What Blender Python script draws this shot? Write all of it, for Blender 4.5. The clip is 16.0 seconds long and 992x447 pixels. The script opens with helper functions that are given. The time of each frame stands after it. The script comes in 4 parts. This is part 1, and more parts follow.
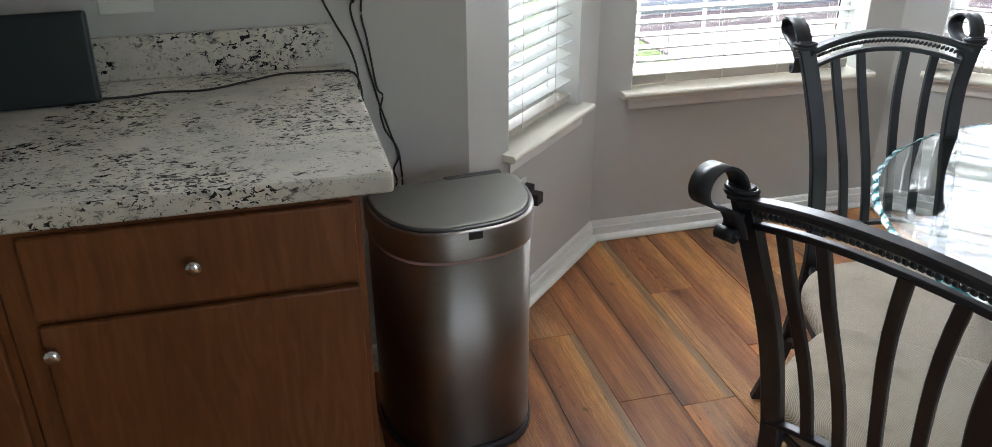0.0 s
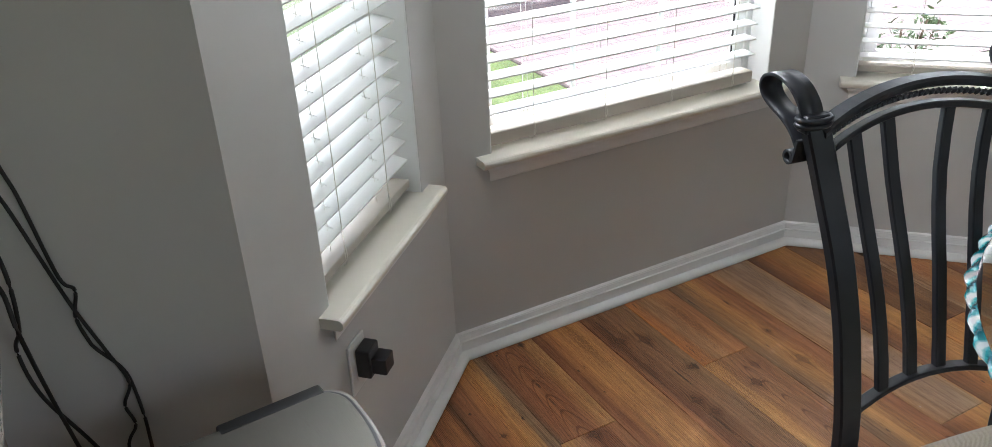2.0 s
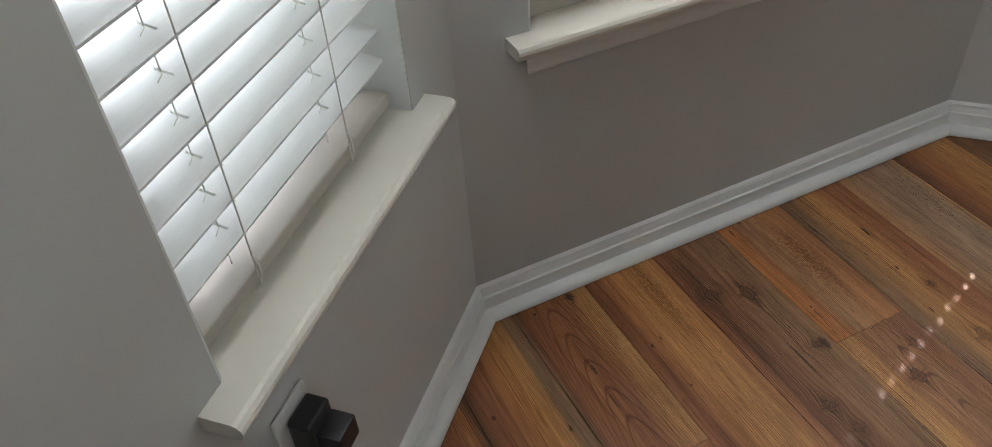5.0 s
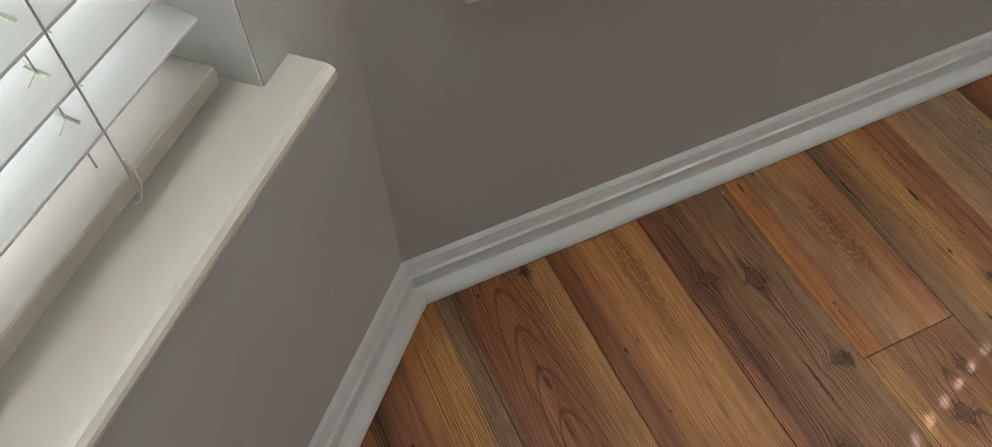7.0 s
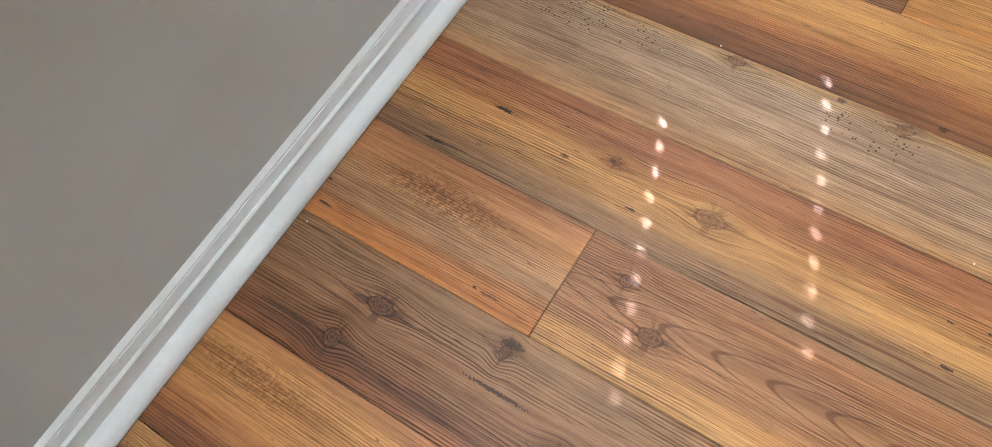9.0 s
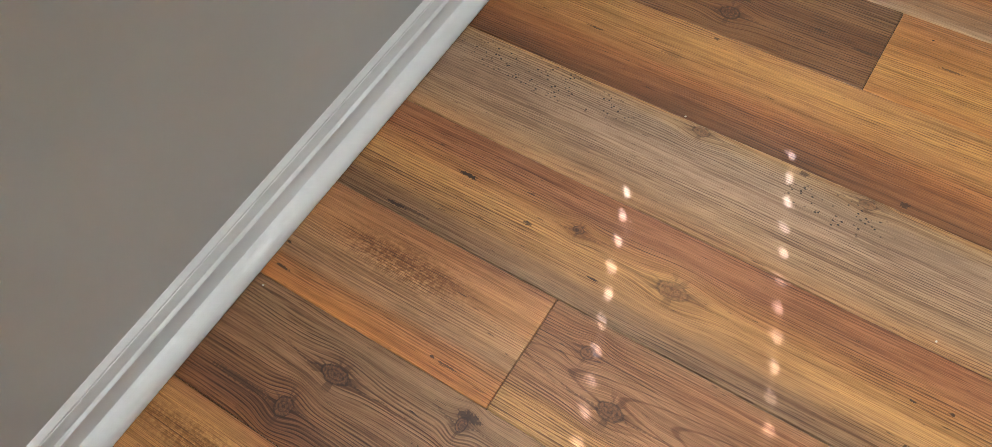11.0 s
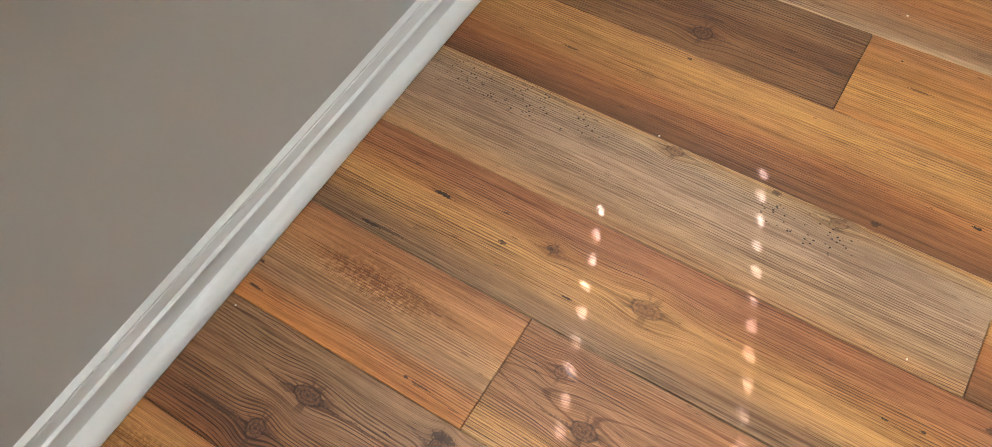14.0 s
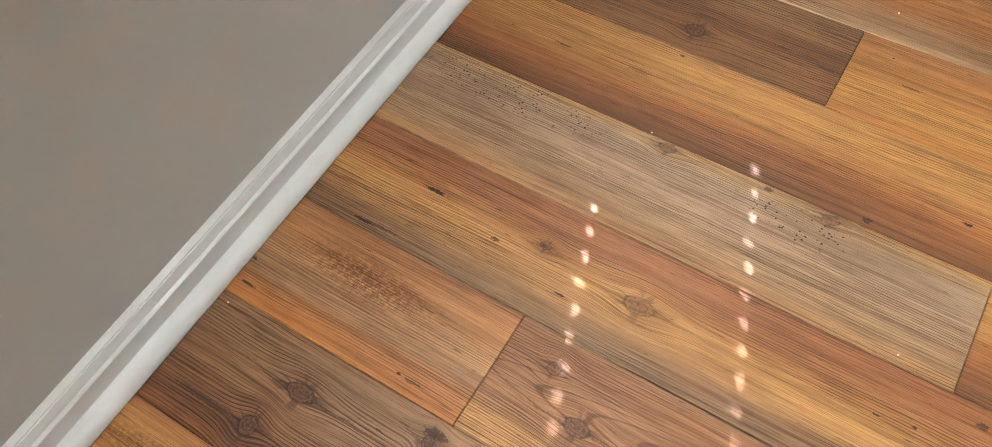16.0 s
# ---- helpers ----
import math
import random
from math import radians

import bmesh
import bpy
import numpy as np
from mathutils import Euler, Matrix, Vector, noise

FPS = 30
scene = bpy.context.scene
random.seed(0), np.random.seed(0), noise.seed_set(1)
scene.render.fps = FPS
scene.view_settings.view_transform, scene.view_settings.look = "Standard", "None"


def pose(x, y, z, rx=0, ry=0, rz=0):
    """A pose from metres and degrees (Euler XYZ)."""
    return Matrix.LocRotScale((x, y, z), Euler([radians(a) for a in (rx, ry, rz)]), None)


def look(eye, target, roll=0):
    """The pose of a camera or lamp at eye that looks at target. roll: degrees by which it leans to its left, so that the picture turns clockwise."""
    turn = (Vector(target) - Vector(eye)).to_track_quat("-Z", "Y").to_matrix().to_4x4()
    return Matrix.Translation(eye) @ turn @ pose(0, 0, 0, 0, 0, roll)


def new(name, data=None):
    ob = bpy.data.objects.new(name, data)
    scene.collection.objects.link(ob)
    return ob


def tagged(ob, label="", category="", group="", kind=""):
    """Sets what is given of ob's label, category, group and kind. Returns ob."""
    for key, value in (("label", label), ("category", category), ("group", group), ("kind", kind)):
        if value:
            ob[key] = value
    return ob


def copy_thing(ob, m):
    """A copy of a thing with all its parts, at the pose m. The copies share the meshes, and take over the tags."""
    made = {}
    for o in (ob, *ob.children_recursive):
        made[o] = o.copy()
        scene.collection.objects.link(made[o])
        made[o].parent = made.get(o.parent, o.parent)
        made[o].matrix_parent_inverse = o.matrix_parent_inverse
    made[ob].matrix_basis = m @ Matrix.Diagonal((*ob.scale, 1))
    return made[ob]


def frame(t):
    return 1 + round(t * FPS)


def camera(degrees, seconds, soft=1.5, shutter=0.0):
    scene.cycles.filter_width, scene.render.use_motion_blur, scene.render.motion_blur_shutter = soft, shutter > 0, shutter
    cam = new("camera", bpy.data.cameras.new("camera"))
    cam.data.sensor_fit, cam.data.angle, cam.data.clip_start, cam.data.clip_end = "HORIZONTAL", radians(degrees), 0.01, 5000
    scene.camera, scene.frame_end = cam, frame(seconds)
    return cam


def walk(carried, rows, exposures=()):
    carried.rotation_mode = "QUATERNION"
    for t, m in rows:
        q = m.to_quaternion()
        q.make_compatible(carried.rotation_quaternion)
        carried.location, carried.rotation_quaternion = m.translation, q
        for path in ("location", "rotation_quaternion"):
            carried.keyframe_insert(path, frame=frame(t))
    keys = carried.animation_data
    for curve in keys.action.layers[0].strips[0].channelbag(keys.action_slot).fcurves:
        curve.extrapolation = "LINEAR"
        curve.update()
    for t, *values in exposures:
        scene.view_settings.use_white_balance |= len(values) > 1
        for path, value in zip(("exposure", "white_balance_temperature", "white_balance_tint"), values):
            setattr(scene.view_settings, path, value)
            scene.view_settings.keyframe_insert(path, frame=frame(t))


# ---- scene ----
cam = camera(60.7, 16.0, soft=0.75)
PATH = [
    (0, (-1.087, -2.696, 1.481), (-0.625, -0.961, 0.599), -0.3),
    (0.5, (-1.035, -2.426, 1.471), (-0.294, -0.767, 0.634), 0.4),
    (1, (-0.962, -2.212, 1.459), (-0.108, -0.638, 0.568), 0.2),
    (1.5, (-0.839, -1.976, 1.429), (-0.002, -0.414, 0.501), -0.4),
    (2, (-0.78, -1.743, 1.414), (0.044, -0.178, 0.48), -2.5),
    (2.5, (-0.738, -1.538, 1.407), (0.092, 0.018, 0.463), -4.2),
    (3, (-0.631, -1.448, 1.394), (0.106, 0.113, 0.384), -4.7),
    (3.5, (-0.584, -1.384, 1.382), (0.129, 0.141, 0.303), -4.6),
    (4, (-0.542, -1.257, 1.37), (0.191, 0.228, 0.249), -4.3),
    (4.2, (-0.556, -1.228, 1.329), (0.197, 0.227, 0.181), -4.3),
    (6.3, (-0.084, -0.73, 1.151), (0.195, 0.507, -0.396), -7.9),
    (6.5, (-0.143, -0.707, 1.117), (0.244, 0.504, -0.426), -4.0),
    (7, (-0.137, -0.673, 1.094), (0.322, 0.402, -0.529), -2.3),
    (7.5, (-0.014, -0.691, 1.089), (0.465, 0.006, -0.723), -2.7),
    (8, (0.106, -0.685, 1.037), (0.57, -0.135, -0.828), -11.2),
    (8.5, (0.243, -0.665, 1.005), (0.762, -0.088, -0.838), -16.4),
    (9, (0.294, -0.624, 0.959), (0.948, 0.024, -0.817), -13.7),
    (9.5, (0.313, -0.618, 0.949), (1.021, 0.026, -0.807), -10.8),
    (9.7, (0.311, -0.631, 0.939), (1.066, 0.041, -0.787), -10.0),
    (12, (0.332, -0.63, 0.958), (1.128, 0.028, -0.755), -8.2),
    (12.5, (0.328, -0.629, 0.954), (1.148, 0.029, -0.747), -7.6),
    (13, (0.329, -0.633, 0.95), (1.155, 0.028, -0.747), -7.4),
    (13.5, (0.332, -0.636, 0.952), (1.157, 0.018, -0.748), -7.2),
    (14, (0.331, -0.637, 0.951), (1.163, 0.006, -0.75), -6.6),
    (14.5, (0.331, -0.636, 0.952), (1.164, -0.001, -0.752), -6.3),
    (15, (0.332, -0.634, 0.953), (1.166, -0.013, -0.756), -5.8),
    (15.5, (0.333, -0.637, 0.952), (1.163, -0.015, -0.758), -5.9),
    (16, (0.33, -0.639, 0.95), (1.167, -0.01, -0.754), -6.0),
]
walk(cam, [(t, look(e, a, r)) for t, e, a, r in PATH],
     exposures=[(0, 3.05, 5850, 10), (0.5, 2.6, 5850, 10), (1.5, 2.6, 5850, 11), (2, 2.66, 5900, 11), (2.5, 2.46, 5900, 11), (3.5, 2.38, 5880, 11), (4.2, 2.32, 5920, 10), (6.3, 2.62, 6150, 10), (7, 2.65, 6250, 10),
                (7.5, 3.35, 6250, 9), (8, 3.72, 6200, 9), (9, 3.75, 5700, 7), (9.7, 3.75, 5750, 7), (12, 3.25, 6150, 9), (12.5, 3.22, 6200, 9), (13, 3.4, 6150, 9), (14, 3.65, 6200, 9),
                (15, 3.72, 6200, 9), (16, 3.72, 6200, 9)])

# ---- light ----
SUN_AZ, SUN_EL = radians(19.4), radians(49.7)
world = bpy.data.worlds.new("sky")
scene.world = world
world.use_nodes = True
wn = world.node_tree.nodes
sky = wn.new("ShaderNodeTexSky")
sky.sky_type = "NISHITA"
sky.sun_disc = False
sky.sun_elevation = SUN_EL
sky.sun_rotation = radians(90) - SUN_AZ
sky.air_density, sky.dust_density = 1.0, 3.0
wn["Background"].inputs["Strength"].default_value = 0.065
haze = wn.new("ShaderNodeHueSaturation")
haze.inputs["Saturation"].default_value = 0.45
world.node_tree.links.new(sky.outputs[0], haze.inputs["Color"])
world.node_tree.links.new(haze.outputs[0], wn["Background"].inputs["Color"])

sun = new("sun", bpy.data.lights.new("sun", "SUN"))
sun.data.energy, sun.data.angle, sun.data.color = 1.35, radians(0.42), (1.0, 0.93, 0.97)
SUN_DIR = Vector((math.cos(SUN_AZ) * math.cos(SUN_EL), math.sin(SUN_AZ) * math.cos(SUN_EL), math.sin(SUN_EL)))
sun.matrix_world = look(SUN_DIR * 20, (0, 0, 0))

# fill lamp in an added, unseen opening behind the camera
rear = new("rear_fill", bpy.data.lights.new("rear_fill", "AREA"))
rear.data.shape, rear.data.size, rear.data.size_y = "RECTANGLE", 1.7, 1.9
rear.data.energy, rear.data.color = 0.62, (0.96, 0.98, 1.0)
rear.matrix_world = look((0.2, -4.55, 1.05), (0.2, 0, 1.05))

# area lamps added high outside the bay windows, standing in for sky light
for x, y, turn, wide, watts in ((-0.775, 0.215, 45, 0.5, 4.0), (0.607, 0.70, 0, 1.1, 27.0), (1.71, 0.50, -22, 0.5, 34.0)):
    a = new("window_daylight", bpy.data.lights.new("window_daylight", "AREA"))
    a.data.shape, a.data.size, a.data.size_y = "RECTANGLE", wide, 1.2
    a.data.energy, a.data.color = watts, (1.0, 0.985, 0.965)
    a.matrix_world = pose(x, y, 2.1, 0, 0, turn) @ pose(0, 0, 0, -55, 0, 0)

# fill lamp added room-side of the narrow bay window's upper slats, for daylight
a = new("upper_blind_fill", bpy.data.lights.new("upper_blind_fill", "AREA"))
a.data.shape, a.data.size, a.data.size_y = "RECTANGLE", 0.44, 0.40
a.data.energy, a.data.color = 2.3, (1.0, 0.99, 0.96)
a.matrix_world = look((-0.270, -0.285, 1.76), (0.45, -1.005, 1.45))


# ---- materials ----
class Mat:
    """A node material with a principled shader and short ways to add nodes."""

    def __init__(self, name, color=(0.5, 0.5, 0.5), rough=0.5, metal=0.0, **more):
        self.m = bpy.data.materials.new(name)
        self.m.use_nodes = True
        self.n, self.l = self.m.node_tree.nodes, self.m.node_tree.links
        self.b = self.n["Principled BSDF"]
        self.out = self.n["Material Output"]
        self.b.inputs["Base Color"].default_value = (*color, 1)
        self.b.inputs["Roughness"].default_value = rough
        self.b.inputs["Metallic"].default_value = metal
        for k, v in more.items():
            self.b.inputs[k.replace("_", " ")].default_value = v

    def node(self, kind, **vals):
        nd = self.n.new("ShaderNode" + kind)
        for k, v in vals.items():
            if k in nd.inputs:
                nd.inputs[k].default_value = v
        return nd

    def put(self, value, socket):
        if hasattr(value, "is_linked"):
            self.l.new(value, socket)
        else:
            socket.default_value = value

    def math(self, op, a, b=0.0, c=None, clamp=False):
        nd = self.n.new("ShaderNodeMath")
        nd.operation, nd.use_clamp = op, clamp
        self.put(a, nd.inputs[0])
        self.put(b, nd.inputs[1])
        if c is not None:
            self.put(c, nd.inputs[2])
        return nd.outputs[0]

    def coord(self, scale=(1, 1, 1), offset=None, kind="Object"):
        tc = self.n.new("ShaderNodeTexCoord")
        mp = self.n.new("ShaderNodeMapping")
        mp.inputs["Scale"].default_value = scale
        src = tc.outputs[kind]
        if offset is not None:
            ad = self.n.new("ShaderNodeVectorMath")
            self.l.new(src, ad.inputs[0])
            self.put(offset, ad.inputs[1])
            src = ad.outputs[0]
        self.l.new(src, mp.inputs[0])
        return mp.outputs[0]

    def noise(self, vec, scale, detail=3.0, rough=0.5, distort=0.0):
        nd = self.node("TexNoise", Scale=scale, Detail=detail, Roughness=rough, Distortion=distort)
        self.l.new(vec, nd.inputs["Vector"])
        return nd.outputs["Fac"]

    def ramp(self, fac, stops, interp="LINEAR"):
        nd = self.n.new("ShaderNodeValToRGB")
        nd.color_ramp.interpolation = interp
        el = nd.color_ramp.elements
        while len(el) < len(stops):
            el.new(0.5)
        for e, (p, c) in zip(el, stops):
            e.position = p
            e.color = (*c, 1) if len(c) == 3 else c
        self.put(fac, nd.inputs[0])
        return nd.outputs[0]

    def mix(self, fac, a, b, blend="MIX"):
        nd = self.n.new("ShaderNodeMix")
        nd.data_type, nd.blend_type = "RGBA", blend
        self.put(fac, nd.inputs[0])
        self.put(a if hasattr(a, "is_linked") else (*a, 1), nd.inputs[6])
        self.put(b if hasattr(b, "is_linked") else (*b, 1), nd.inputs[7])
        return nd.outputs[2]

    def color(self, sock):
        self.l.new(sock, self.b.inputs["Base Color"])

    def rough(self, sock):
        self.l.new(sock, self.b.inputs["Roughness"])

    def bump(self, sock, strength=0.2, distance=0.002):
        nd = self.n.new("ShaderNodeBump")
        nd.inputs["Strength"].default_value = strength
        nd.inputs["Distance"].default_value = distance
        self.l.new(sock, nd.inputs["Height"])
        self.l.new(nd.outputs[0], self.b.inputs["Normal"])


def paint(name, color, rough=0.55, var=0.04, grain=260.0, bump=0.12):
    p = Mat(name, color, rough)
    v = p.coord()
    big, fine = p.noise(v, 2.2, 4.0), p.noise(v, grain, 2.0)
    lo = tuple(c * (1 - var) for c in color)
    hi = tuple(min(1, c * (1 + var)) for c in color)
    p.color(p.ramp(big, [(0.3, lo), (0.7, hi)]))
    p.rough(p.math("MULTIPLY_ADD", big, 0.15, rough - 0.07))
    p.bump(fine, bump, 0.001)
    return p.m


M_WALL = paint("greige_wall_paint", (0.556, 0.551, 0.53), 0.6, 0.02, 260.0, 0.04)
M_CEIL = paint("ceiling_paint", (0.78, 0.77, 0.75), 0.8)
M_TRIM = paint("white_trim_paint", (0.78, 0.775, 0.755), 0.34, 0.012, 90.0, 0.01)
M_SILL = paint("cream_sill_paint", (0.72, 0.685, 0.60), 0.35, 0.03, 70.0, 0.06)
M_VINYL = paint("white_vinyl", (0.80, 0.81, 0.80), 0.3, 0.02, 60.0, 0.03)
M_CORD = paint("cream_cord", (0.68, 0.65, 0.58), 0.8, 0.05, 300.0, 0.1)
M_PLASTIC = paint("black_plastic", (0.018, 0.018, 0.02), 0.35, 0.1, 200.0, 0.05)
M_RUBBER = paint("black_cable_rubber", (0.02, 0.019, 0.018), 0.5, 0.1, 200.0, 0.05)
M_GRILLE = paint("grille_paint", (0.62, 0.68, 0.67), 0.35, 0.02, 60.0, 0.02)
M_PLATE = paint("white_plate_plastic", (0.75, 0.75, 0.72), 0.35, 0.02, 60.0, 0.02)


def slat_material():
    p = Mat("white_faux_wood_slat", (0.85, 0.85, 0.835), 0.55)
    v = p.coord((1, 30, 30))
    n = p.noise(v, 14.0, 3.0)
    p.color(p.ramp(n, [(0.3, (0.83, 0.83, 0.815)), (0.7, (0.87, 0.87, 0.855))]))
    p.bump(n, 0.05, 0.0005)
    tr = p.node("BsdfTranslucent")
    tr.inputs["Color"].default_value = (0.85, 0.84, 0.78, 1)
    mx = p.n.new("ShaderNodeMixShader")
    mx.inputs[0].default_value = 0.05
    p.l.new(p.b.outputs[0], mx.inputs[1])
    p.l.new(tr.outputs[0], mx.inputs[2])
    p.l.new(mx.outputs[0], p.out.inputs[0])
    return p.m


M_SLAT = slat_material()
M_RAIL = paint("cream_rail", (0.47, 0.425, 0.36), 0.5, 0.03, 90.0, 0.03)


def pane_material():
    p = Mat("window_glass", (1, 1, 1), 0.02)
    t = p.node("BsdfTransparent")
    g = p.node("BsdfGlossy", Roughness=0.02)
    lw = p.node("LayerWeight", Blend=0.5)
    mx = p.n.new("ShaderNodeMixShader")
    p.l.new(p.math("MULTIPLY_ADD", p.math("POWER", lw.outputs["Facing"], 5.0), 0.8, 0.03), mx.inputs[0])
    p.l.new(t.outputs[0], mx.inputs[1])
    p.l.new(g.outputs[0], mx.inputs[2])
    p.l.new(mx.outputs[0], p.out.inputs[0])
    return p.m


M_PANE = pane_material()


def black_metal():
    p = Mat("black_wrought_iron", (0.016, 0.017, 0.02), 0.40)
    v = p.coord()
    n = p.noise(v, 60.0, 4.0)
    p.color(p.ramp(p.noise(v, 9.0, 3.0), [(0.3, (0.017, 0.019, 0.024)), (0.7, (0.032, 0.036, 0.044))]))
    p.rough(p.math("MULTIPLY_ADD", n, 0.2, 0.27))
    p.bump(n, 0.12, 0.001)
    return p.m


M_IRON = black_metal()


def fabric():
    p = Mat("beige_woven_fabric", (0.42, 0.37, 0.30), 0.9, 0.0, Sheen_Weight=0.15)
    v = p.coord()
    a = p.node("TexWave", Scale=170.0, Distortion=1.5, Detail=1.0)
    a.bands_direction = "DIAGONAL"
    p.l.new(v, a.inputs["Vector"])
    st = p.noise(v, 7.0, 5.0, 0.6)
    base = p.ramp(st, [(0.25, (0.34, 0.275, 0.20)), (0.5, (0.50, 0.43, 0.335)), (0.8, (0.57, 0.50, 0.40))])
    wv = p.ramp(a.outputs["Fac"], [(0.2, (0.72, 0.72, 0.72)), (0.8, (1.08, 1.08, 1.08))])
    p.color(p.mix(1.0, base, wv, "MULTIPLY"))
    p.bump(a.outputs["Fac"], 0.5, 0.0015)
    return p.m


M_FABRIC = fabric()


def brushed_steel():
    p = Mat("brushed_stainless_steel", (0.43, 0.405, 0.38), 0.33, 1.0)
    v = p.coord((1, 1, 90))
    n = p.noise(v, 40.0, 3.0)
    p.rough(p.math("MULTIPLY_ADD", n, 0.12, 0.31))
    p.color(p.ramp(n, [(0.3, (0.225, 0.205, 0.19)), (0.7, (0.29, 0.265, 0.245))]))
    p.b.inputs["Anisotropic"].default_value = 0.9
    p.b.inputs["Anisotropic Rotation"].default_value = 0.25
    tg = p.n.new("ShaderNodeTangent")
    tg.direction_type, tg.axis = "RADIAL", "Z"
    p.l.new(tg.outputs[0], p.b.inputs["Tangent"])
    p.bump(n, 0.04, 0.0004)
    return p.m


M_STEEL = brushed_steel()
M_CHROME = Mat("chrome", (0.75, 0.75, 0.76), 0.08, 1.0).m


def granite():
    p = Mat("white_speckled_granite", (0.6, 0.57, 0.5), 0.16)
    v = p.coord()
    cloud = p.noise(v, 4.5, 5.0, 0.6, 0.6)
    base = p.ramp(cloud, [(0.3, (0.50, 0.48, 0.45)), (0.5, (0.67, 0.635, 0.555)), (0.75, (0.74, 0.695, 0.595))])
    mask = p.ramp(p.noise(v, 4.6, 5.0, 0.68, 0.4), [(0.47, (0, 0, 0)), (0.54, (1, 1, 1))])
    grey = p.noise(v, 20.0, 5.0, 0.7, 1.2)
    base = p.mix(p.mix(1.0, p.ramp(grey, [(0.50, (0, 0, 0)), (0.66, (0.8, 0.8, 0.8))]), mask, "MULTIPLY"), base, (0.27, 0.26, 0.265))
    vs = p.coord((1.0, 1.7, 1.3))
    flecks = p.ramp(p.noise(vs, 66.0, 2.5, 0.55, 0.9), [(0.56, (0, 0, 0)), (0.59, (1, 1, 1))])
    fl2 = p.ramp(p.noise(vs, 120.0, 2.0, 0.5, 0.8), [(0.635, (0, 0, 0)), (0.665, (1, 1, 1))])
    base = p.mix(p.mix(1.0, flecks, mask, "MULTIPLY"), base, (0.022, 0.021, 0.025))
    thin = p.ramp(p.noise(v, 6.5, 4.0, 0.65, 0.3), [(0.42, (0.12, 0.12, 0.12)), (0.52, (1, 1, 1))])
    base = p.mix(p.mix(1.0, fl2, thin, "MULTIPLY"), base, (0.05, 0.045, 0.045))
    p.color(base)
    return p.m


M_GRANITE = granite()


def cabinet_wood():
    p = Mat("stained_cherry_wood", (0.26, 0.1, 0.035), 0.33)
    v = p.coord((4.5, 4.5, 0.55))
    g = p.noise(v, 9.0, 6.0, 0.55, 1.4)
    big = p.noise(p.coord((1.2, 1.2, 0.5)), 3.0, 3.0)
    c = p.ramp(g, [(0.25, (0.125, 0.042, 0.013)), (0.5, (0.185, 0.066, 0.021)), (0.75, (0.235, 0.092, 0.031))])
    c = p.mix(0.45, c, p.ramp(big, [(0.3, (0.6, 0.55, 0.5)), (0.7, (1.1, 1.1, 1.1))]), "MULTIPLY")
    p.color(c)
    p.bump(g, 0.05, 0.0006)
    return p.m


M_CAB = cabinet_wood()


# ---- building helpers ----
def mesh_of(bm, name):
    me = bpy.data.meshes.new(name)
    bmesh.ops.recalc_face_normals(bm, faces=bm.faces)
    bm.to_mesh(me)
    bm.free()
    return me


def part(name, bm, material, parent=None, label="", m=None):
    """Links a bmesh as one mesh object, under a parent if one is given."""
    me = mesh_of(bm, name)
    me.materials.append(material)
    ob = new(name, me)
    if parent is not None:
        ob.parent = parent
    if m is not None:
        ob.matrix_basis = m
    if label:
        tagged(ob, label)
    return ob


def empty(name, m, label, category, group="", kind=""):
    ob = new(name)
    ob.empty_display_size = 0.1
    ob.matrix_basis = m
    return tagged(ob, label, category, group, kind)


def box(bm, x0, x1, y0, y1, z0, z1, bevel=0.0, seg=2):
    made = bmesh.ops.create_cube(bm, size=1.0)["verts"]
    for v in made:
        v.co = ((x0 + x1) / 2 + v.co.x * (x1 - x0), (y0 + y1) / 2 + v.co.y * (y1 - y0), (z0 + z1) / 2 + v.co.z * (z1 - z0))
    if bevel:
        edges = {e for v in made for e in v.link_edges}
        bmesh.ops.bevel(bm, geom=list(edges), offset=bevel, segments=seg, affect="EDGES", profile=0.6)
    return bm


def sweep(bm, pts, prof, up=(0, 0, 1), closed=False, smooth=True, caps=True, scales=None):
    """Carries a closed outline (right, up) along points."""
    pts = [Vector(p) for p in pts]
    up = Vector(up)
    rings = []
    for i, p in enumerate(pts):
        a = pts[i - 1] if (i or closed) else p
        b = pts[(i + 1) % len(pts)] if (i + 1 < len(pts) or closed) else p
        d1 = (p - a).normalized() if (p - a).length else None
        d2 = (b - p).normalized() if (b - p).length else None
        t = ((d1 or d2) + (d2 or d1)).normalized()
        right = t.cross(up)
        right = right.normalized() if right.length > 1e-4 else Vector((1, 0, 0))
        u = right.cross(t).normalized()
        stretch = 1.0
        if d1 and d2:
            stretch = 1.0 / max(0.35, math.sqrt((1 + max(-0.99, d1.dot(d2))) / 2))
        k = scales[i] if scales else 1.0
        rings.append([bm.verts.new(p + right * (x * stretch * k) + u * (y * k)) for x, y in prof])
    n = len(prof)
    last = len(rings) if closed else len(rings) - 1
    for i in range(last):
        a, b = rings[i], rings[(i + 1) % len(rings)]
        for j in range(n):
            f = bm.faces.new((a[j], a[(j + 1) % n], b[(j + 1) % n], b[j]))
            f.smooth = smooth
    if caps and not closed:
        bm.faces.new(rings[0])
        bm.faces.new(list(reversed(rings[-1])))
    return bm


def circle(r, n=10):
    return [(r * math.cos(2 * math.pi * i / n), r * math.sin(2 * math.pi * i / n)) for i in range(n)]


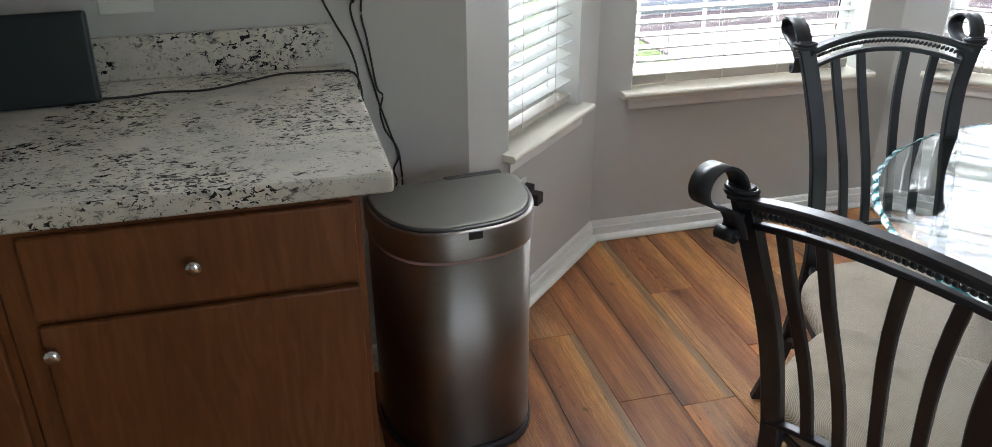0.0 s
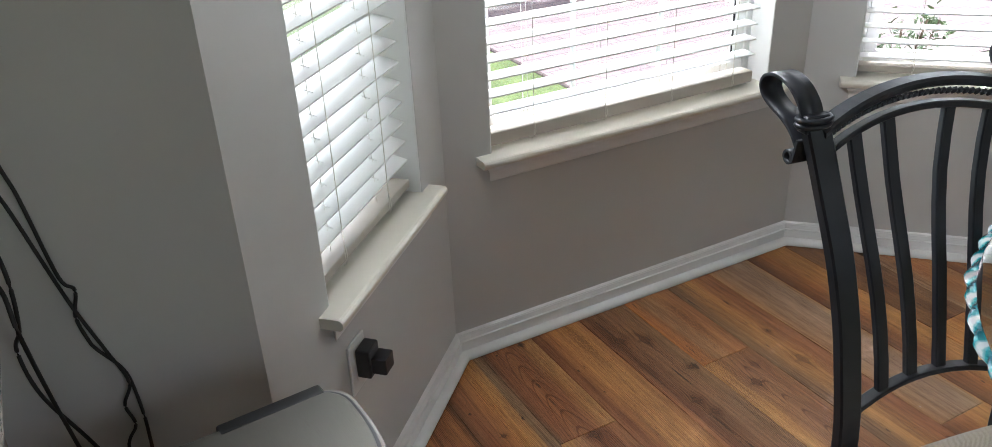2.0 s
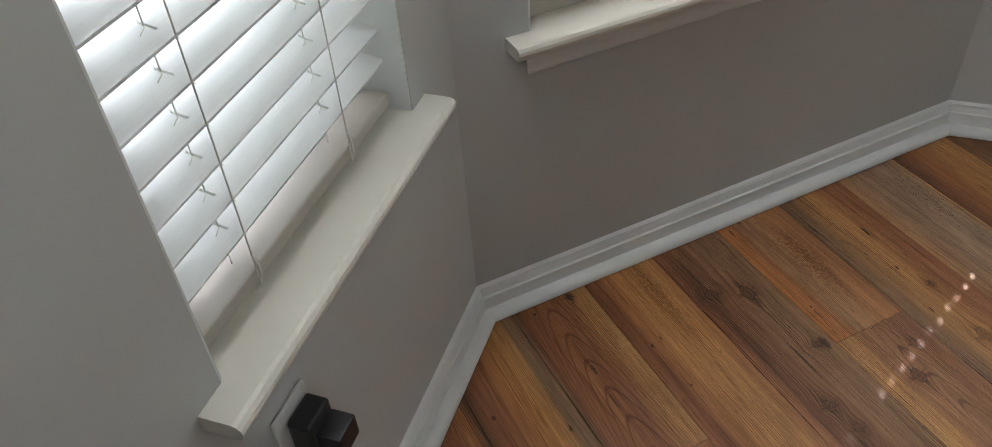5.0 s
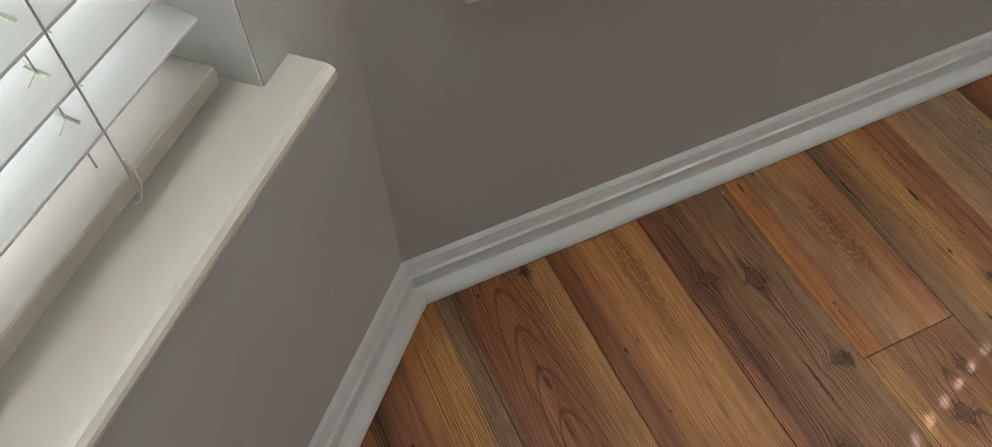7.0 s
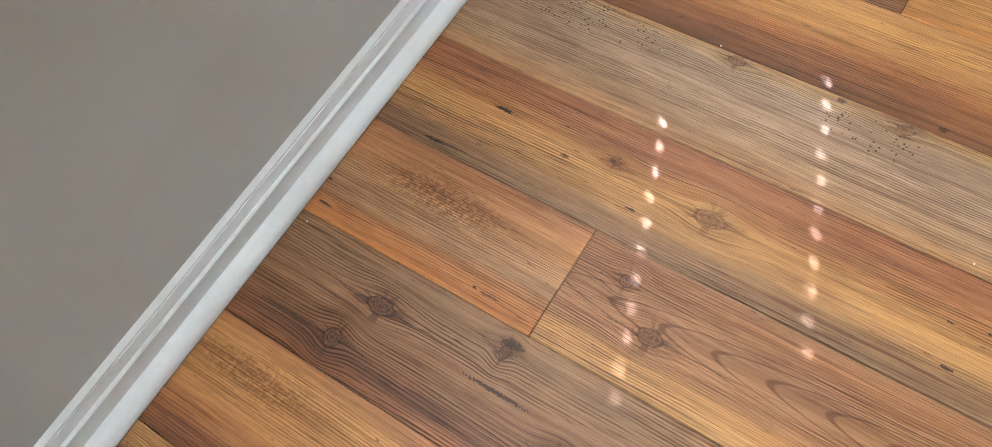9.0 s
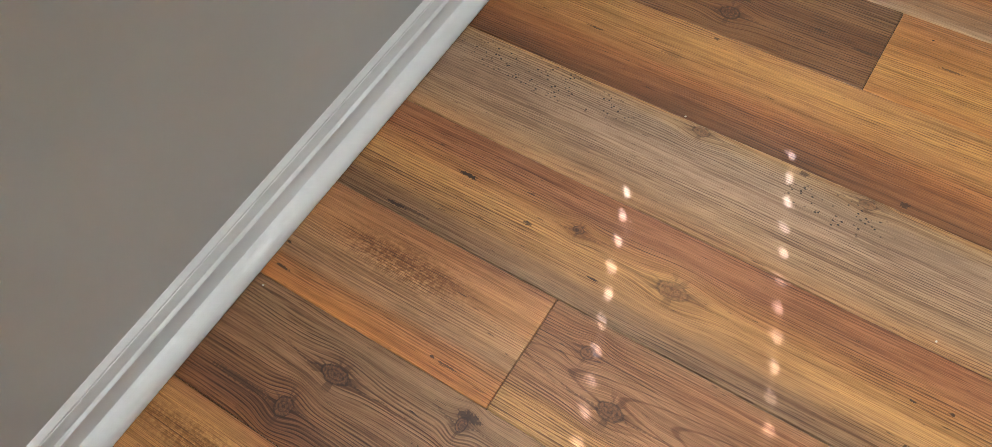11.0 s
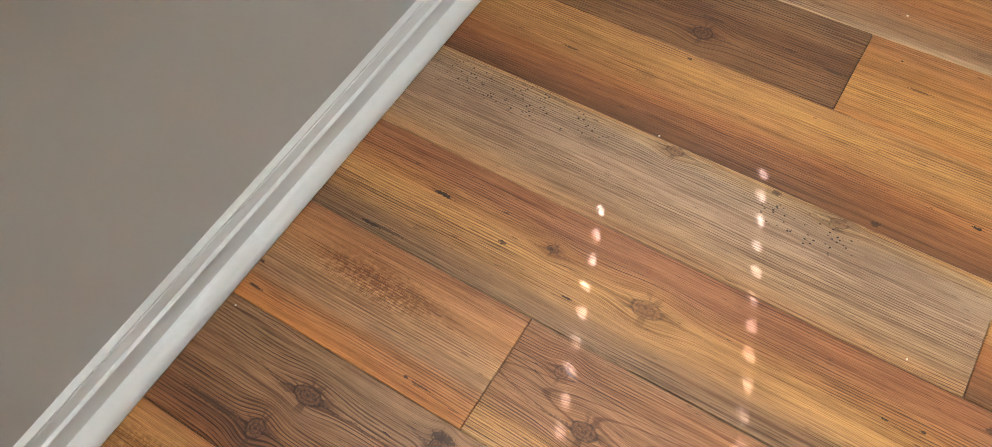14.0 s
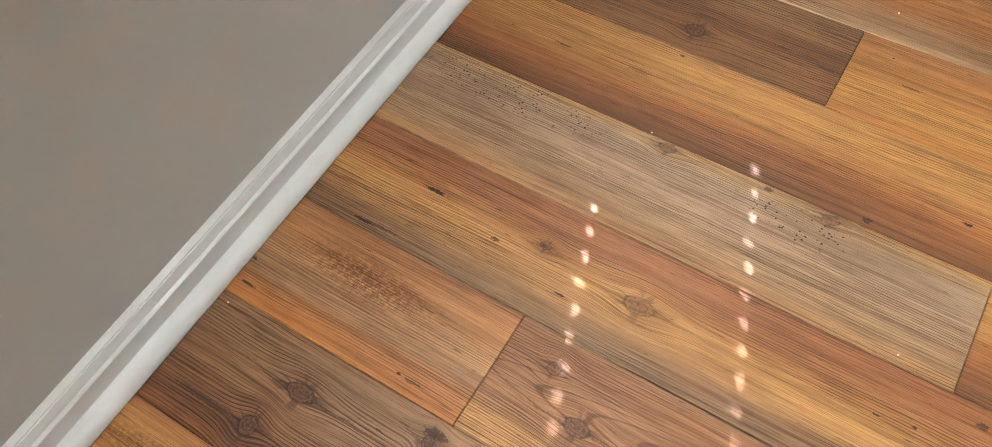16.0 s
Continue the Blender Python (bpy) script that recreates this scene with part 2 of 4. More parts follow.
def rect(w, h, c=0.0):
    w, h = w / 2, h / 2
    if not c:
        return [(-w, -h), (w, -h), (w, h), (-w, h)]
    return [(-w + c, -h), (w - c, -h), (w, -h + c), (w, h - c), (w - c, h), (-w + c, h), (-w, h - c), (-w, -h + c)]


def smooth_path(pts, per=6):
    """Points along a smooth curve through the given ones."""
    p = [Vector(q) for q in pts]
    p = [p[0] * 2 - p[1]] + p + [p[-1] * 2 - p[-2]]
    res = []
    for i in range(1, len(p) - 2):
        for k in range(per):
            t = k / per
            a, b, c, d = p[i - 1], p[i], p[i + 1], p[i + 2]
            res.append(0.5 * ((2 * b) + (c - a) * t + (2 * a - 5 * b + 4 * c - d) * t * t + (3 * b - a - 3 * c + d) * t ** 3))
    res.append(p[-2])
    return res


def revolve(bm, prof, n=20, m=None, smooth=True):
    """Turns an outline of (radius, height) round the z axis."""
    m = m or Matrix()
    rings = []
    for r, z in prof:
        rings.append([bm.verts.new(m @ Vector((r * math.cos(2 * math.pi * i / n), r * math.sin(2 * math.pi * i / n), z))) for i in range(n)])
    for a, b in zip(rings, rings[1:]):
        for j in range(n):
            f = bm.faces.new((a[j], a[(j + 1) % n], b[(j + 1) % n], b[j]))
            f.smooth = smooth
    bm.faces.new(list(reversed(rings[0])))
    bm.faces.new(rings[-1])
    return bm


# ---- the plan ----
BAY = 0.605                      # how far the bay stands out
WIDE = 1.217                     # length of its middle wall
SIDE = BAY * math.sqrt(2)        # length of its slanted walls
THICK = 0.14
TOP = 2.44
SILL_Z, HEAD_Z = 0.575, 2.0
W_LEFT, W_RIGHT, W_BACK = -3.2, 2.7, -4.7
MA = pose(-BAY, -BAY, 0, 0, 0, 45)
MB = pose(0, 0, 0)
MC = pose(WIDE, 0, 0, 0, 0, -45)


def wall(name, m, length, opening=None, e0=0.0, e1=0.0, label=""):
    """A wall along x with its outer face at y = THICK; e0 and e1 lengthen the outer face at its mitred ends."""
    bm = bmesh.new()

    def block(x0, x1, z0, z1):
        o0 = e0 if x0 == 0 else 0.0
        o1 = e1 if x1 == length else 0.0
        vs = [bm.verts.new(c) for z in (z0, z1) for c in ((x0, 0, z), (x1, 0, z), (x1 + o1, THICK, z), (x0 - o0, THICK, z))]
        for f in ((0, 1, 2, 3), (4, 5, 6, 7), (0, 1, 5, 4), (1, 2, 6, 5), (2, 3, 7, 6), (3, 0, 4, 7)):
            bm.faces.new([vs[i] for i in f])

    if opening:
        a, b, z0, z1 = opening
        block(0, a, 0, TOP)
        block(b, length, 0, TOP)
        block(a, b, 0, z0)
        block(a, b, z1, TOP)
    else:
        block(0, length, 0, TOP)
    ob = part(name, bm, M_WALL, None, "", m)
    return tagged(ob, label or "warm grey painted drywall with a smooth finish", "wall", "", "structure")


MITRE = THICK * math.tan(radians(22.5))
OPEN_A = (0.219, 0.703)
OPEN_B = (0.131, 1.068)
OPEN_C = (0.146, 0.640)
wall("wall_bay_left", MA, SIDE, (*OPEN_A, SILL_Z - 0.02, HEAD_Z), -MITRE, MITRE)
wall("wall_bay_middle", MB, WIDE, (*OPEN_B, SILL_Z - 0.02, HEAD_Z), MITRE, MITRE)
wall("wall_bay_right", MC, SIDE, (*OPEN_C, SILL_Z - 0.02, HEAD_Z), MITRE, -MITRE)
wall("wall_kitchen", pose(W_LEFT, -BAY, 0), -BAY - W_LEFT, None, 0, -MITRE)
wall("wall_north_right", pose(WIDE + BAY, -BAY, 0), W_RIGHT - WIDE - BAY, None, -MITRE, 0)
wall("wall_east", pose(W_RIGHT, -BAY, 0, 0, 0, -90), -BAY - W_BACK, None)
wall("wall_west", pose(W_LEFT, W_BACK, 0, 0, 0, 90), -BAY - W_BACK, None)
# this wall's opening is added out of view, for the rear fill lamp
wall("wall_south", pose(W_RIGHT, W_BACK, 0, 0, 0, 180), W_RIGHT - W_LEFT, (1.6, 3.4, 0.05, 2.05))


def footprint(z0, z1, grow):
    g = grow
    pts = [(W_LEFT - g, W_BACK - g), (W_RIGHT + g, W_BACK - g), (W_RIGHT + g, -BAY + g), (WIDE + BAY + g * 0.41, -BAY + g), (WIDE + g * 0.41, g),
           (-g * 0.41, g), (-BAY - g * 0.41, -BAY + g), (W_LEFT - g, -BAY + g)]
    bm = bmesh.new()
    lo, hi = [[bm.verts.new((x, y, z)) for x, y in pts] for z in (z0, z1)]
    bm.faces.new(lo)
    bm.faces.new(hi)
    for i in range(len(pts)):
        bm.faces.new((lo[i], lo[(i + 1) % len(pts)], hi[(i + 1) % len(pts)], hi[i]))
    return bm


tagged(part("ceiling", footprint(TOP, TOP + 0.15, THICK), M_CEIL), "plain white painted ceiling", "ceiling", "", "structure")
M_SUB = paint("dark_subfloor", (0.03, 0.02, 0.012), 0.9)
floor = tagged(part("floor", footprint(-0.12, -0.006, THICK), M_SUB), "brown pine-look plank flooring with knots", "floor", "", "structure")

# ---- baseboard with shoe moulding ----
BASE = [(0, 0.0), (0.0375, 0.0), (0.0392, 0.0012), (0.0398, 0.0040)]
BASE += [(0.0205 + 0.0190 * math.cos(a), 0.0045 + 0.0155 * math.sin(a)) for a in [radians(9 * k) for k in range(1, 10)]]
BASE += [(0.0166, 0.0200), (0.0160, 0.0206), (0.0160, 0.0468), (0.0172, 0.0476), (0.0172, 0.0490), (0.0160, 0.0500), (0.0122, 0.0508), (0.0116, 0.0516), (0.0114, 0.0535), (0.0104, 0.0575),
         (0.0092, 0.0625), (0.0086, 0.0648), (0.0066, 0.0651), (0.0066, 0.0660), (0.0080, 0.0665), (0.0074, 0.0684), (0, 0.0730)]
base_line = [(-0.965, -BAY, 0), (-BAY, -BAY, 0), (0, 0, 0), (WIDE, 0, 0), (WIDE + BAY, -BAY, 0), (W_RIGHT, -BAY, 0), (W_RIGHT, W_BACK, 0)]
bm = sweep(bmesh.new(), base_line, BASE, smooth=False)
tagged(part("baseboard", bm, M_TRIM), "white moulded baseboard with a rounded shoe moulding", "baseboard", "", "structure")


# ---- windows, sills and blinds ----
def sash(bm, x0, x1, z0, z1, y0, y1, w=0.045):
    box(bm, x0, x1, y0, y1, z0, z0 + w, 0.003)
    box(bm, x0, x1, y0, y1, z1 - w, z1, 0.003)
    box(bm, x0, x0 + w, y0 + 0.001, y1 - 0.001, z0 + w - 0.003, z1 - w + 0.003, 0.003)
    box(bm, x1 - w, x1, y0 + 0.001, y1 - 0.001, z0 + w - 0.003, z1 - w + 0.003, 0.003)
    return bm


def window(name, m, opening, note, bars=()):
    a, b = opening
    w = empty(name, m, "white vinyl double-hung window " + note, "window", "", "structure")
    fr = bmesh.new()
    box(fr, a, a + 0.022, 0.085, THICK - 0.003, SILL_Z, HEAD_Z, 0.002)
    box(fr, b - 0.022, b, 0.085, THICK - 0.003, SILL_Z, HEAD_Z, 0.002)
    box(fr, a + 0.022, b - 0.022, 0.085, THICK - 0.003, HEAD_Z - 0.03, HEAD_Z, 0.002)
    box(fr, a + 0.022, b - 0.022, 0.085, THICK - 0.003, SILL_Z, SILL_Z + 0.022, 0.002)
    part("window_frame", fr, M_VINYL, w)
    for x0, x1 in ((a + 0.0005, a + 0.0035), (b - 0.0035, b - 0.0005)):
        part("jamb_liner", box(bmesh.new(), x0, x1, 0.001, 0.084, SILL_Z + 0.0005, HEAD_Z - 0.001), M_TRIM, w, "white painted window return")
    mid = 1.345
    part("lower_sash", sash(bmesh.new(), a + 0.023, b - 0.023, SILL_Z + 0.023, mid + 0.02, 0.09, 0.112, 0.036), M_VINYL, w)
    part("upper_sash", sash(bmesh.new(), a + 0.023, b - 0.023, mid - 0.02, HEAD_Z - 0.031, 0.114, 0.135, 0.036), M_VINYL, w)
    for z0, z1, y in ((SILL_Z + 0.055, mid - 0.012, 0.101), (mid + 0.012, HEAD_Z - 0.064, 0.124)):
        p = part("pane", box(bmesh.new(), a + 0.056, b - 0.056, y, y + 0.003, z0, z1), M_PANE, w)
        p.visible_shadow = False
    for x in bars:
        part("grille_bar", box(bmesh.new(), x - 0.008, x + 0.008, 0.1046, 0.110, SILL_Z + 0.059, mid - 0.016, 0.002, 1), M_GRILLE, w, "pale grey grille bar in the glass")
    # black strip added for the dark gap between sash and jamb
    if bars:
        part("sash_gap_strip", box(bmesh.new(), b - 0.064, b - 0.0592, 0.097, 0.1005, SILL_Z + 0.06, mid - 0.017), M_RUBBER, w, "thin black strip put in for the dark gap beside the sash")
    return w


def sill(name, m, opening):
    a, b = opening
    s = empty(name, m, "cream painted window stool with moulded apron", "window sill", "", "structure")
    prof = [(0.083, -0.018), (0.083, 0.0), (-0.038, 0.0), (-0.043, -0.0015), (-0.047, -0.006), (-0.048, -0.011), (-0.046, -0.018), (-0.041, -0.022), (0.0, -0.022)]
    bm = bmesh.new()
    # the stool: a board in the opening with horns before the wall
    for x0, x1, pr in ((a - 0.042, b + 0.042, [p for p in prof if p[0] <= -0.03] + [(-0.001, -0.022), (-0.001, 0.0)]),):
        rings = [[bm.verts.new((x, y, SILL_Z + z)) for y, z in pr] for x in (x0, x0 + 0.004, x1 - 0.004, x1)]
        for r0, r1 in zip(rings, rings[1:]):
            for j in range(len(pr)):
                bm.faces.new((r0[j], r0[(j + 1) % len(pr)], r1[(j + 1) % len(pr)], r1[j]))
        bm.faces.new(rings[0])
        bm.faces.new(rings[-1])
    box(bm, a + 0.001, b - 0.001, -0.002, 0.088, SILL_Z - 0.018, SILL_Z - 0.0002)
    part("stool", bm, M_SILL, s)
    ap = bmesh.new()
    prof = [(-0.002, -0.0225), (-0.019, -0.0225), (-0.019, -0.034), (-0.015, -0.040), (-0.013, -0.050), (-0.013, -0.066), (-0.009, -0.072), (-0.002, -0.072)]
    rings = [[ap.verts.new((x + sgn * (0.0 - y) * 1.2, y, SILL_Z + z)) for y, z in prof] for x, sgn in ((a + 0.004, -1), (b - 0.004, 1))]
    for j in range(len(prof)):
        ap.faces.new((rings[0][j], rings[0][(j + 1) % len(prof)], rings[1][(j + 1) % len(prof)], rings[1][j]))
    ap.faces.new(rings[0])
    ap.faces.new(rings[1])
    part("apron", ap, M_TRIM, s)
    return s


PITCH, SLAT_D, SLAT_T = 0.0446, 0.050, 0.0038
BLIND_Y = 0.041


def slat_mesh(length, holes, gap):
    """A slat with a crowned face and slots for the lift cords."""
    xs = sorted({0.0, length} | {h + k for h in holes for k in (-gap, gap)})
    ys = [-SLAT_D / 2, -SLAT_D / 2 + 0.0015, -0.009, 0.009, SLAT_D / 2 - 0.0015, SLAT_D / 2]
    zt = [0.0024, 0.0027, 0.0032, 0.0032, 0.0027, 0.0024]
    bm = bmesh.new()
    top = [[bm.verts.new((x, y, z)) for y, z in zip(ys, zt)] for x in xs]
    low = [[bm.verts.new((x, y, z - SLAT_T + (0.0003 if k in (0, 5) else 0))) for k, (y, z) in enumerate(zip(ys, zt))] for x in xs]
    cells = {(i, j) for i in range(len(xs) - 1) for j in range(5)}
    cells -= {(i, 2) for i in range(len(xs) - 1) if any(abs((xs[i] + xs[i + 1]) / 2 - h) < 0.002 for h in holes)}
    for i, j in cells:
        bm.faces.new((top[i][j], top[i + 1][j], top[i + 1][j + 1], top[i][j + 1]))
        bm.faces.new((low[i][j], low[i][j + 1], low[i + 1][j + 1], low[i + 1][j]))
        for (di, dj), (p, q) in (((-1, 0), ((i, j), (i, j + 1))), ((1, 0), ((i + 1, j), (i + 1, j + 1))), ((0, -1), ((i, j), (i + 1, j))), ((0, 1), ((i, j + 1), (i + 1, j + 1)))):
            if (i + di, j + dj) not in cells:
                bm.faces.new((top[p[0]][p[1]], top[q[0]][q[1]], low[q[0]][q[1]], low[p[0]][p[1]]))
    me = mesh_of(bm, "slat")
    me.materials.append(M_SLAT)
    return me


def blind(m, opening, ladders, note, low=0.670, tilt=0.0, right=0.006, rail=0.600, top=0.620, gap=0.0016):
    """low: height of the lowest slat; tilt: degrees by which the slats lean down to the room; rail: underside of the bottom rail."""
    a, b = opening
    a, b = a + 0.006, b - right
    root = empty("window_blind", m @ pose(a, BLIND_Y, 0), "white faux-wood blind, slats open, " + note, "blind", "window blinds")
    L = b - a
    holes = [u - a for u in ladders]
    part("headrail", box(bmesh.new(), 0, L, -0.026, 0.026, HEAD_Z - 0.055, HEAD_Z - 0.004, 0.003), M_SLAT, root)
    part("bottom_rail", box(bmesh.new(), 0.001, L - 0.001, -0.025, 0.025, rail, top, 0.004, 3), M_RAIL, root, "cream bottom rail")
    me = slat_mesh(L, holes, gap)
    z = low
    rnd = random.Random(len(ladders) + int(a * 1000))
    while z < HEAD_Z - 0.075:
        s = new("slat", me)
        s.parent = root
        s.matrix_basis = pose(rnd.uniform(-0.0015, 0.0015), 0, z, tilt + rnd.uniform(-0.6, 0.6), rnd.uniform(-0.05, 0.05), 0)
        z += PITCH
    drop = SLAT_D / 2 * math.sin(radians(tilt))
    for h in holes:
        bm = bmesh.new()
        for y in (-SLAT_D / 2 - 0.0022, SLAT_D / 2 + 0.0022):
            sweep(bm, [(h, y, rail - 0.001), (h + 0.001, y, 1.2), (h, y, HEAD_Z - 0.03)], circle(0.0009, 5), up=(0, 1, 0))
        zz = low
        while zz < HEAD_Z - 0.075:
            sweep(bm, [(h + 0.004, -SLAT_D / 2 - 0.002, zz - drop - 0.001), (h + 0.004, SLAT_D / 2 + 0.002, zz + drop - 0.001)], circle(0.0006, 4))
            # the knot and loose end of the cord on the slat's face
            sweep(bm, [(h - 0.016, -0.006, zz + 0.0034), (h - 0.004, -0.002, zz + 0.0042), (h + 0.002, 0.010, zz + 0.0044 + drop * 0.4)], circle(0.00045, 4))
            zz += PITCH
        part("ladder_cord", bm, M_CORD, root, "thin cream ladder cord with rungs")
        bm = sweep(bmesh.new(), [(h - 0.0004, 0.002, rail + 0.002), (h - 0.0004, 0.002, HEAD_Z - 0.03)], circle(0.0008, 5), up=(0, 1, 0))
        part("lift_cord", bm, M_CORD, root)
        # the tail of the cord tucked round the bottom rail
        bm = sweep(bmesh.new(), smooth_path([(h + 0.002, -0.0275, rail + 0.038), (h + 0.004, -0.029, rail + 0.022), (h + 0.002, -0.030, rail + 0.008), (h - 0.004, -0.029, rail - 0.0015), (h - 0.008, -0.026, rail - 0.0025)], 4), circle(0.001, 5))
        part("cord_tail", bm, M_CORD, root)
    return root


LAD_A = (0.3315, 0.552)
LAD_B = (0.268, 0.492, 0.716, 0.940)
LAD_C = (0.301, 0.526)
window("window_1", MA, OPEN_A, "in the slanted bay wall")
window("window_2", MB, OPEN_B, "in the middle bay wall", (0.449, 0.738))
window("window_3", MC, OPEN_C, "beside the dining table")
sill("window_sill_1", MA, OPEN_A)
sill("window_sill_2", MB, OPEN_B)
sill("window_sill_3", MC, OPEN_C)
blind(MA, OPEN_A, LAD_A, "over the narrow window near the bin", 0.671, 13.0, 0.028)
blind(MB, OPEN_B, LAD_B, "over the wide middle window", 0.669, 3.0, 0.046, 0.586)
blind(MC, OPEN_C, LAD_C, "letting dots of sun onto the floor", 0.630, 0.0, 0.006, 0.587, 0.607, 0.0040)


# ---- kitchen counter ----
COUNTER_Z = 0.915
CAB_F, CAB_R, CAB_B = -1.31, -0.968, -BAY - 0.003


def knob(parent, x, y, z):
    bm = revolve(bmesh.new(), [(0.006, 0), (0.006, 0.008), (0.0085, 0.011), (0.0135, 0.016), (0.0148, 0.020), (0.0125, 0.0245), (0.006, 0.027), (0.001, 0.0275)], 20)
    return part("knob", bm, M_CHROME, parent, "small round chrome knob", pose(x, y, z, 90, 0, 0))


def panel_front(name, parent, x0, x1, z0, z1):
    """A door or drawer front: a slab with a rounded rim."""
    bm = box(bmesh.new(), x0, x1, -0.019, 0, z0, z1, 0.009, 4)
    ob = part(name, bm, M_CAB, parent)
    return ob


def base_cabinet(x0, x1, label):
    root = empty("base_cabinet", pose(0, CAB_F, 0), label, "cabinet", "base cabinets")
    body = bmesh.new()
    box(body, x0, x1, 0.0, CAB_B - CAB_F, 0.10, 0.872, 0.0015, 1)
    box(body, x0 + 0.001, x1 - 0.001, 0.06, CAB_B - CAB_F - 0.001, 0.0, 0.102)
    part("body", body, M_CAB, root)
    d = panel_front("drawer_front", root, x0 + 0.045, x1 - 0.012, 0.703, 0.860)
    knob(d, (x0 + x1) / 2 + 0.010, -0.019, 0.781)
    d = panel_front("door", root, x0 + 0.045, x1 - 0.012, 0.125, 0.692)
    knob(d, x0 + 0.062, -0.019, 0.645)
    return root


base_cabinet(-1.572, CAB_R, "reddish-brown stained wood base cabinet, door closed")
base_cabinet(-2.18, -1.574, "reddish-brown stained wood base cabinet by the counter's far end")

bm = box(bmesh.new(), -2.25, -0.908, -1.337, -BAY - 0.004, 0.874, COUNTER_Z, 0.010, 3)
top = tagged(part("countertop", bm, M_GRANITE), "white granite countertop with black and grey flecks", "countertop")
bm = box(bmesh.new(), -2.25, -0.942, -BAY - 0.024, -BAY - 0.003, COUNTER_Z + 0.0005, 1.016, 0.003, 2)
tagged(part("backsplash", bm, M_GRANITE), "low granite backsplash along the kitchen wall", "backsplash")

M_BOX = paint("dark_green_case", (0.008, 0.016, 0.019), 0.38, 0.2, 120.0, 0.05)
root = empty("tablet_case", pose(-1.62, -0.80, COUNTER_Z, 0, 0, 1.5), "dark green tablet case standing on the counter", "tablet")
bm = box(bmesh.new(), -0.17, 0.17, -0.012, 0.012, 0.004, 0.196, 0.009, 3)
part("shell", bm, M_BOX, root, "", pose(0, 0, 0, -7, 0, 0))
bm = box(bmesh.new(), -0.12, 0.12, 0.018, 0.11, 0.0, 0.012, 0.004, 2)
box(bm, -0.115, 0.115, 0.05, 0.056, 0.01, 0.14, 0.002, 1)
part("stand", bm, M_BOX, root)


def cable(name, pts, r, label, per=7):
    bm = sweep(bmesh.new(), smooth_path(pts, per), circle(r, 8))
    return tagged(part(name, bm, M_RUBBER), label, "cable", "power cables")


KW = -BAY - 0.008
cable("power_cable", [(-1.46, -0.79, 0.925), (-1.40, -0.77, 0.919), (-1.33, -0.755, 0.919), (-1.24, -0.765, 0.919), (-1.15, -0.725, 0.920), (-1.07, -0.685, 0.920), (-1.00, -0.690, 0.920),
                      (-0.925, -0.695, 0.919), (-0.899, -0.72, 0.908), (-0.893, -0.75, 0.86), (-0.89, -0.70, 0.74), (-0.88, -0.66, 0.60), (-0.86, KW - 0.02, 0.42)], 0.0028,
      "black power cable trailing over the granite counter")
cable("power_cable", [(-0.978, KW, 1.24), (-0.965, KW, 1.10), (-0.935, KW - 0.005, 1.02), (-0.905, KW - 0.03, 0.96), (-0.893, KW - 0.06, 0.90), (-0.90, KW - 0.05, 0.82), (-0.915, KW - 0.02, 0.77), (-0.905, KW - 0.03, 0.70),
                      (-0.87, KW - 0.02, 0.60), (-0.84, KW, 0.50)], 0.0028, "black power cable running past the counter's edge")
cable("power_cable", [(-0.884, KW - 0.02, 1.085), (-0.893, KW, 1.04), (-0.872, KW, 0.955), (-0.858, KW, 0.89), (-0.838, KW, 0.80), (-0.815, KW, 0.72), (-0.798, KW - 0.004, 0.66), (-0.812, KW, 0.62),
                      (-0.806, KW, 0.58), (-0.824, KW, 0.54), (-0.82, KW, 0.42)], 0.0026, "thin black cable hanging down the kitchen wall")
cable("power_cable", [(-0.852, KW, 1.24), (-0.850, KW, 1.16), (-0.868, KW, 1.04), (-0.858, KW, 0.97), (-0.843, KW, 0.85), (-0.829, KW, 0.825), (-0.838, KW, 0.785), (-0.832, KW, 0.745), (-0.825, KW, 0.725), (-0.800, KW, 0.68),
                      (-0.793, KW, 0.63), (-0.792, KW, 0.56), (-0.80, KW, 0.42)], 0.0026, "thin black kinked cable hanging down the kitchen wall")


def wall_plate(m, w, label):
    root = empty("wall_outlet", m, label, "outlet")
    part("plate", box(bmesh.new(), -w / 2, w / 2, -0.006, 0, -0.058, 0.058, 0.003, 2), M_PLATE, root)
    for x in ((0,) if w < 0.1 else (-0.023, 0.023)):
        for z in (-0.02, 0.02):
            part("socket", box(bmesh.new(), x - 0.016, x + 0.016, -0.008, -0.004, z - 0.014, z + 0.014, 0.003, 2), M_PLATE, root)
    return root


wall_plate(pose(-1.395, -BAY - 0.001, 1.123), 0.118, "white double wall outlet above the backsplash")
wall_plate(pose(-0.885, -BAY - 0.001, 1.165), 0.072, "white wall outlet with a black charger plugged in")
for x, z, low, high, label in ((-0.888, 1.118, -0.040, 0.028, "rounded black plug-in charger on the kitchen wall"), (-0.891, 1.190, -0.040, 0.026, "black plug-in charger above another one")):
    root = empty("wall_charger", pose(x, -BAY - 0.009, z), label, "charger", "wall chargers")
    part("housing", box(bmesh.new(), -0.027, 0.027, -0.034, 0, low, high, 0.010, 4), M_PLASTIC, root)
    part("strain_relief", revolve(bmesh.new(), [(0.004, low - 0.014), (0.006, low), (0.006, low + 0.008)], 10, pose(0, -0.016, 0)), M_PLASTIC, root)

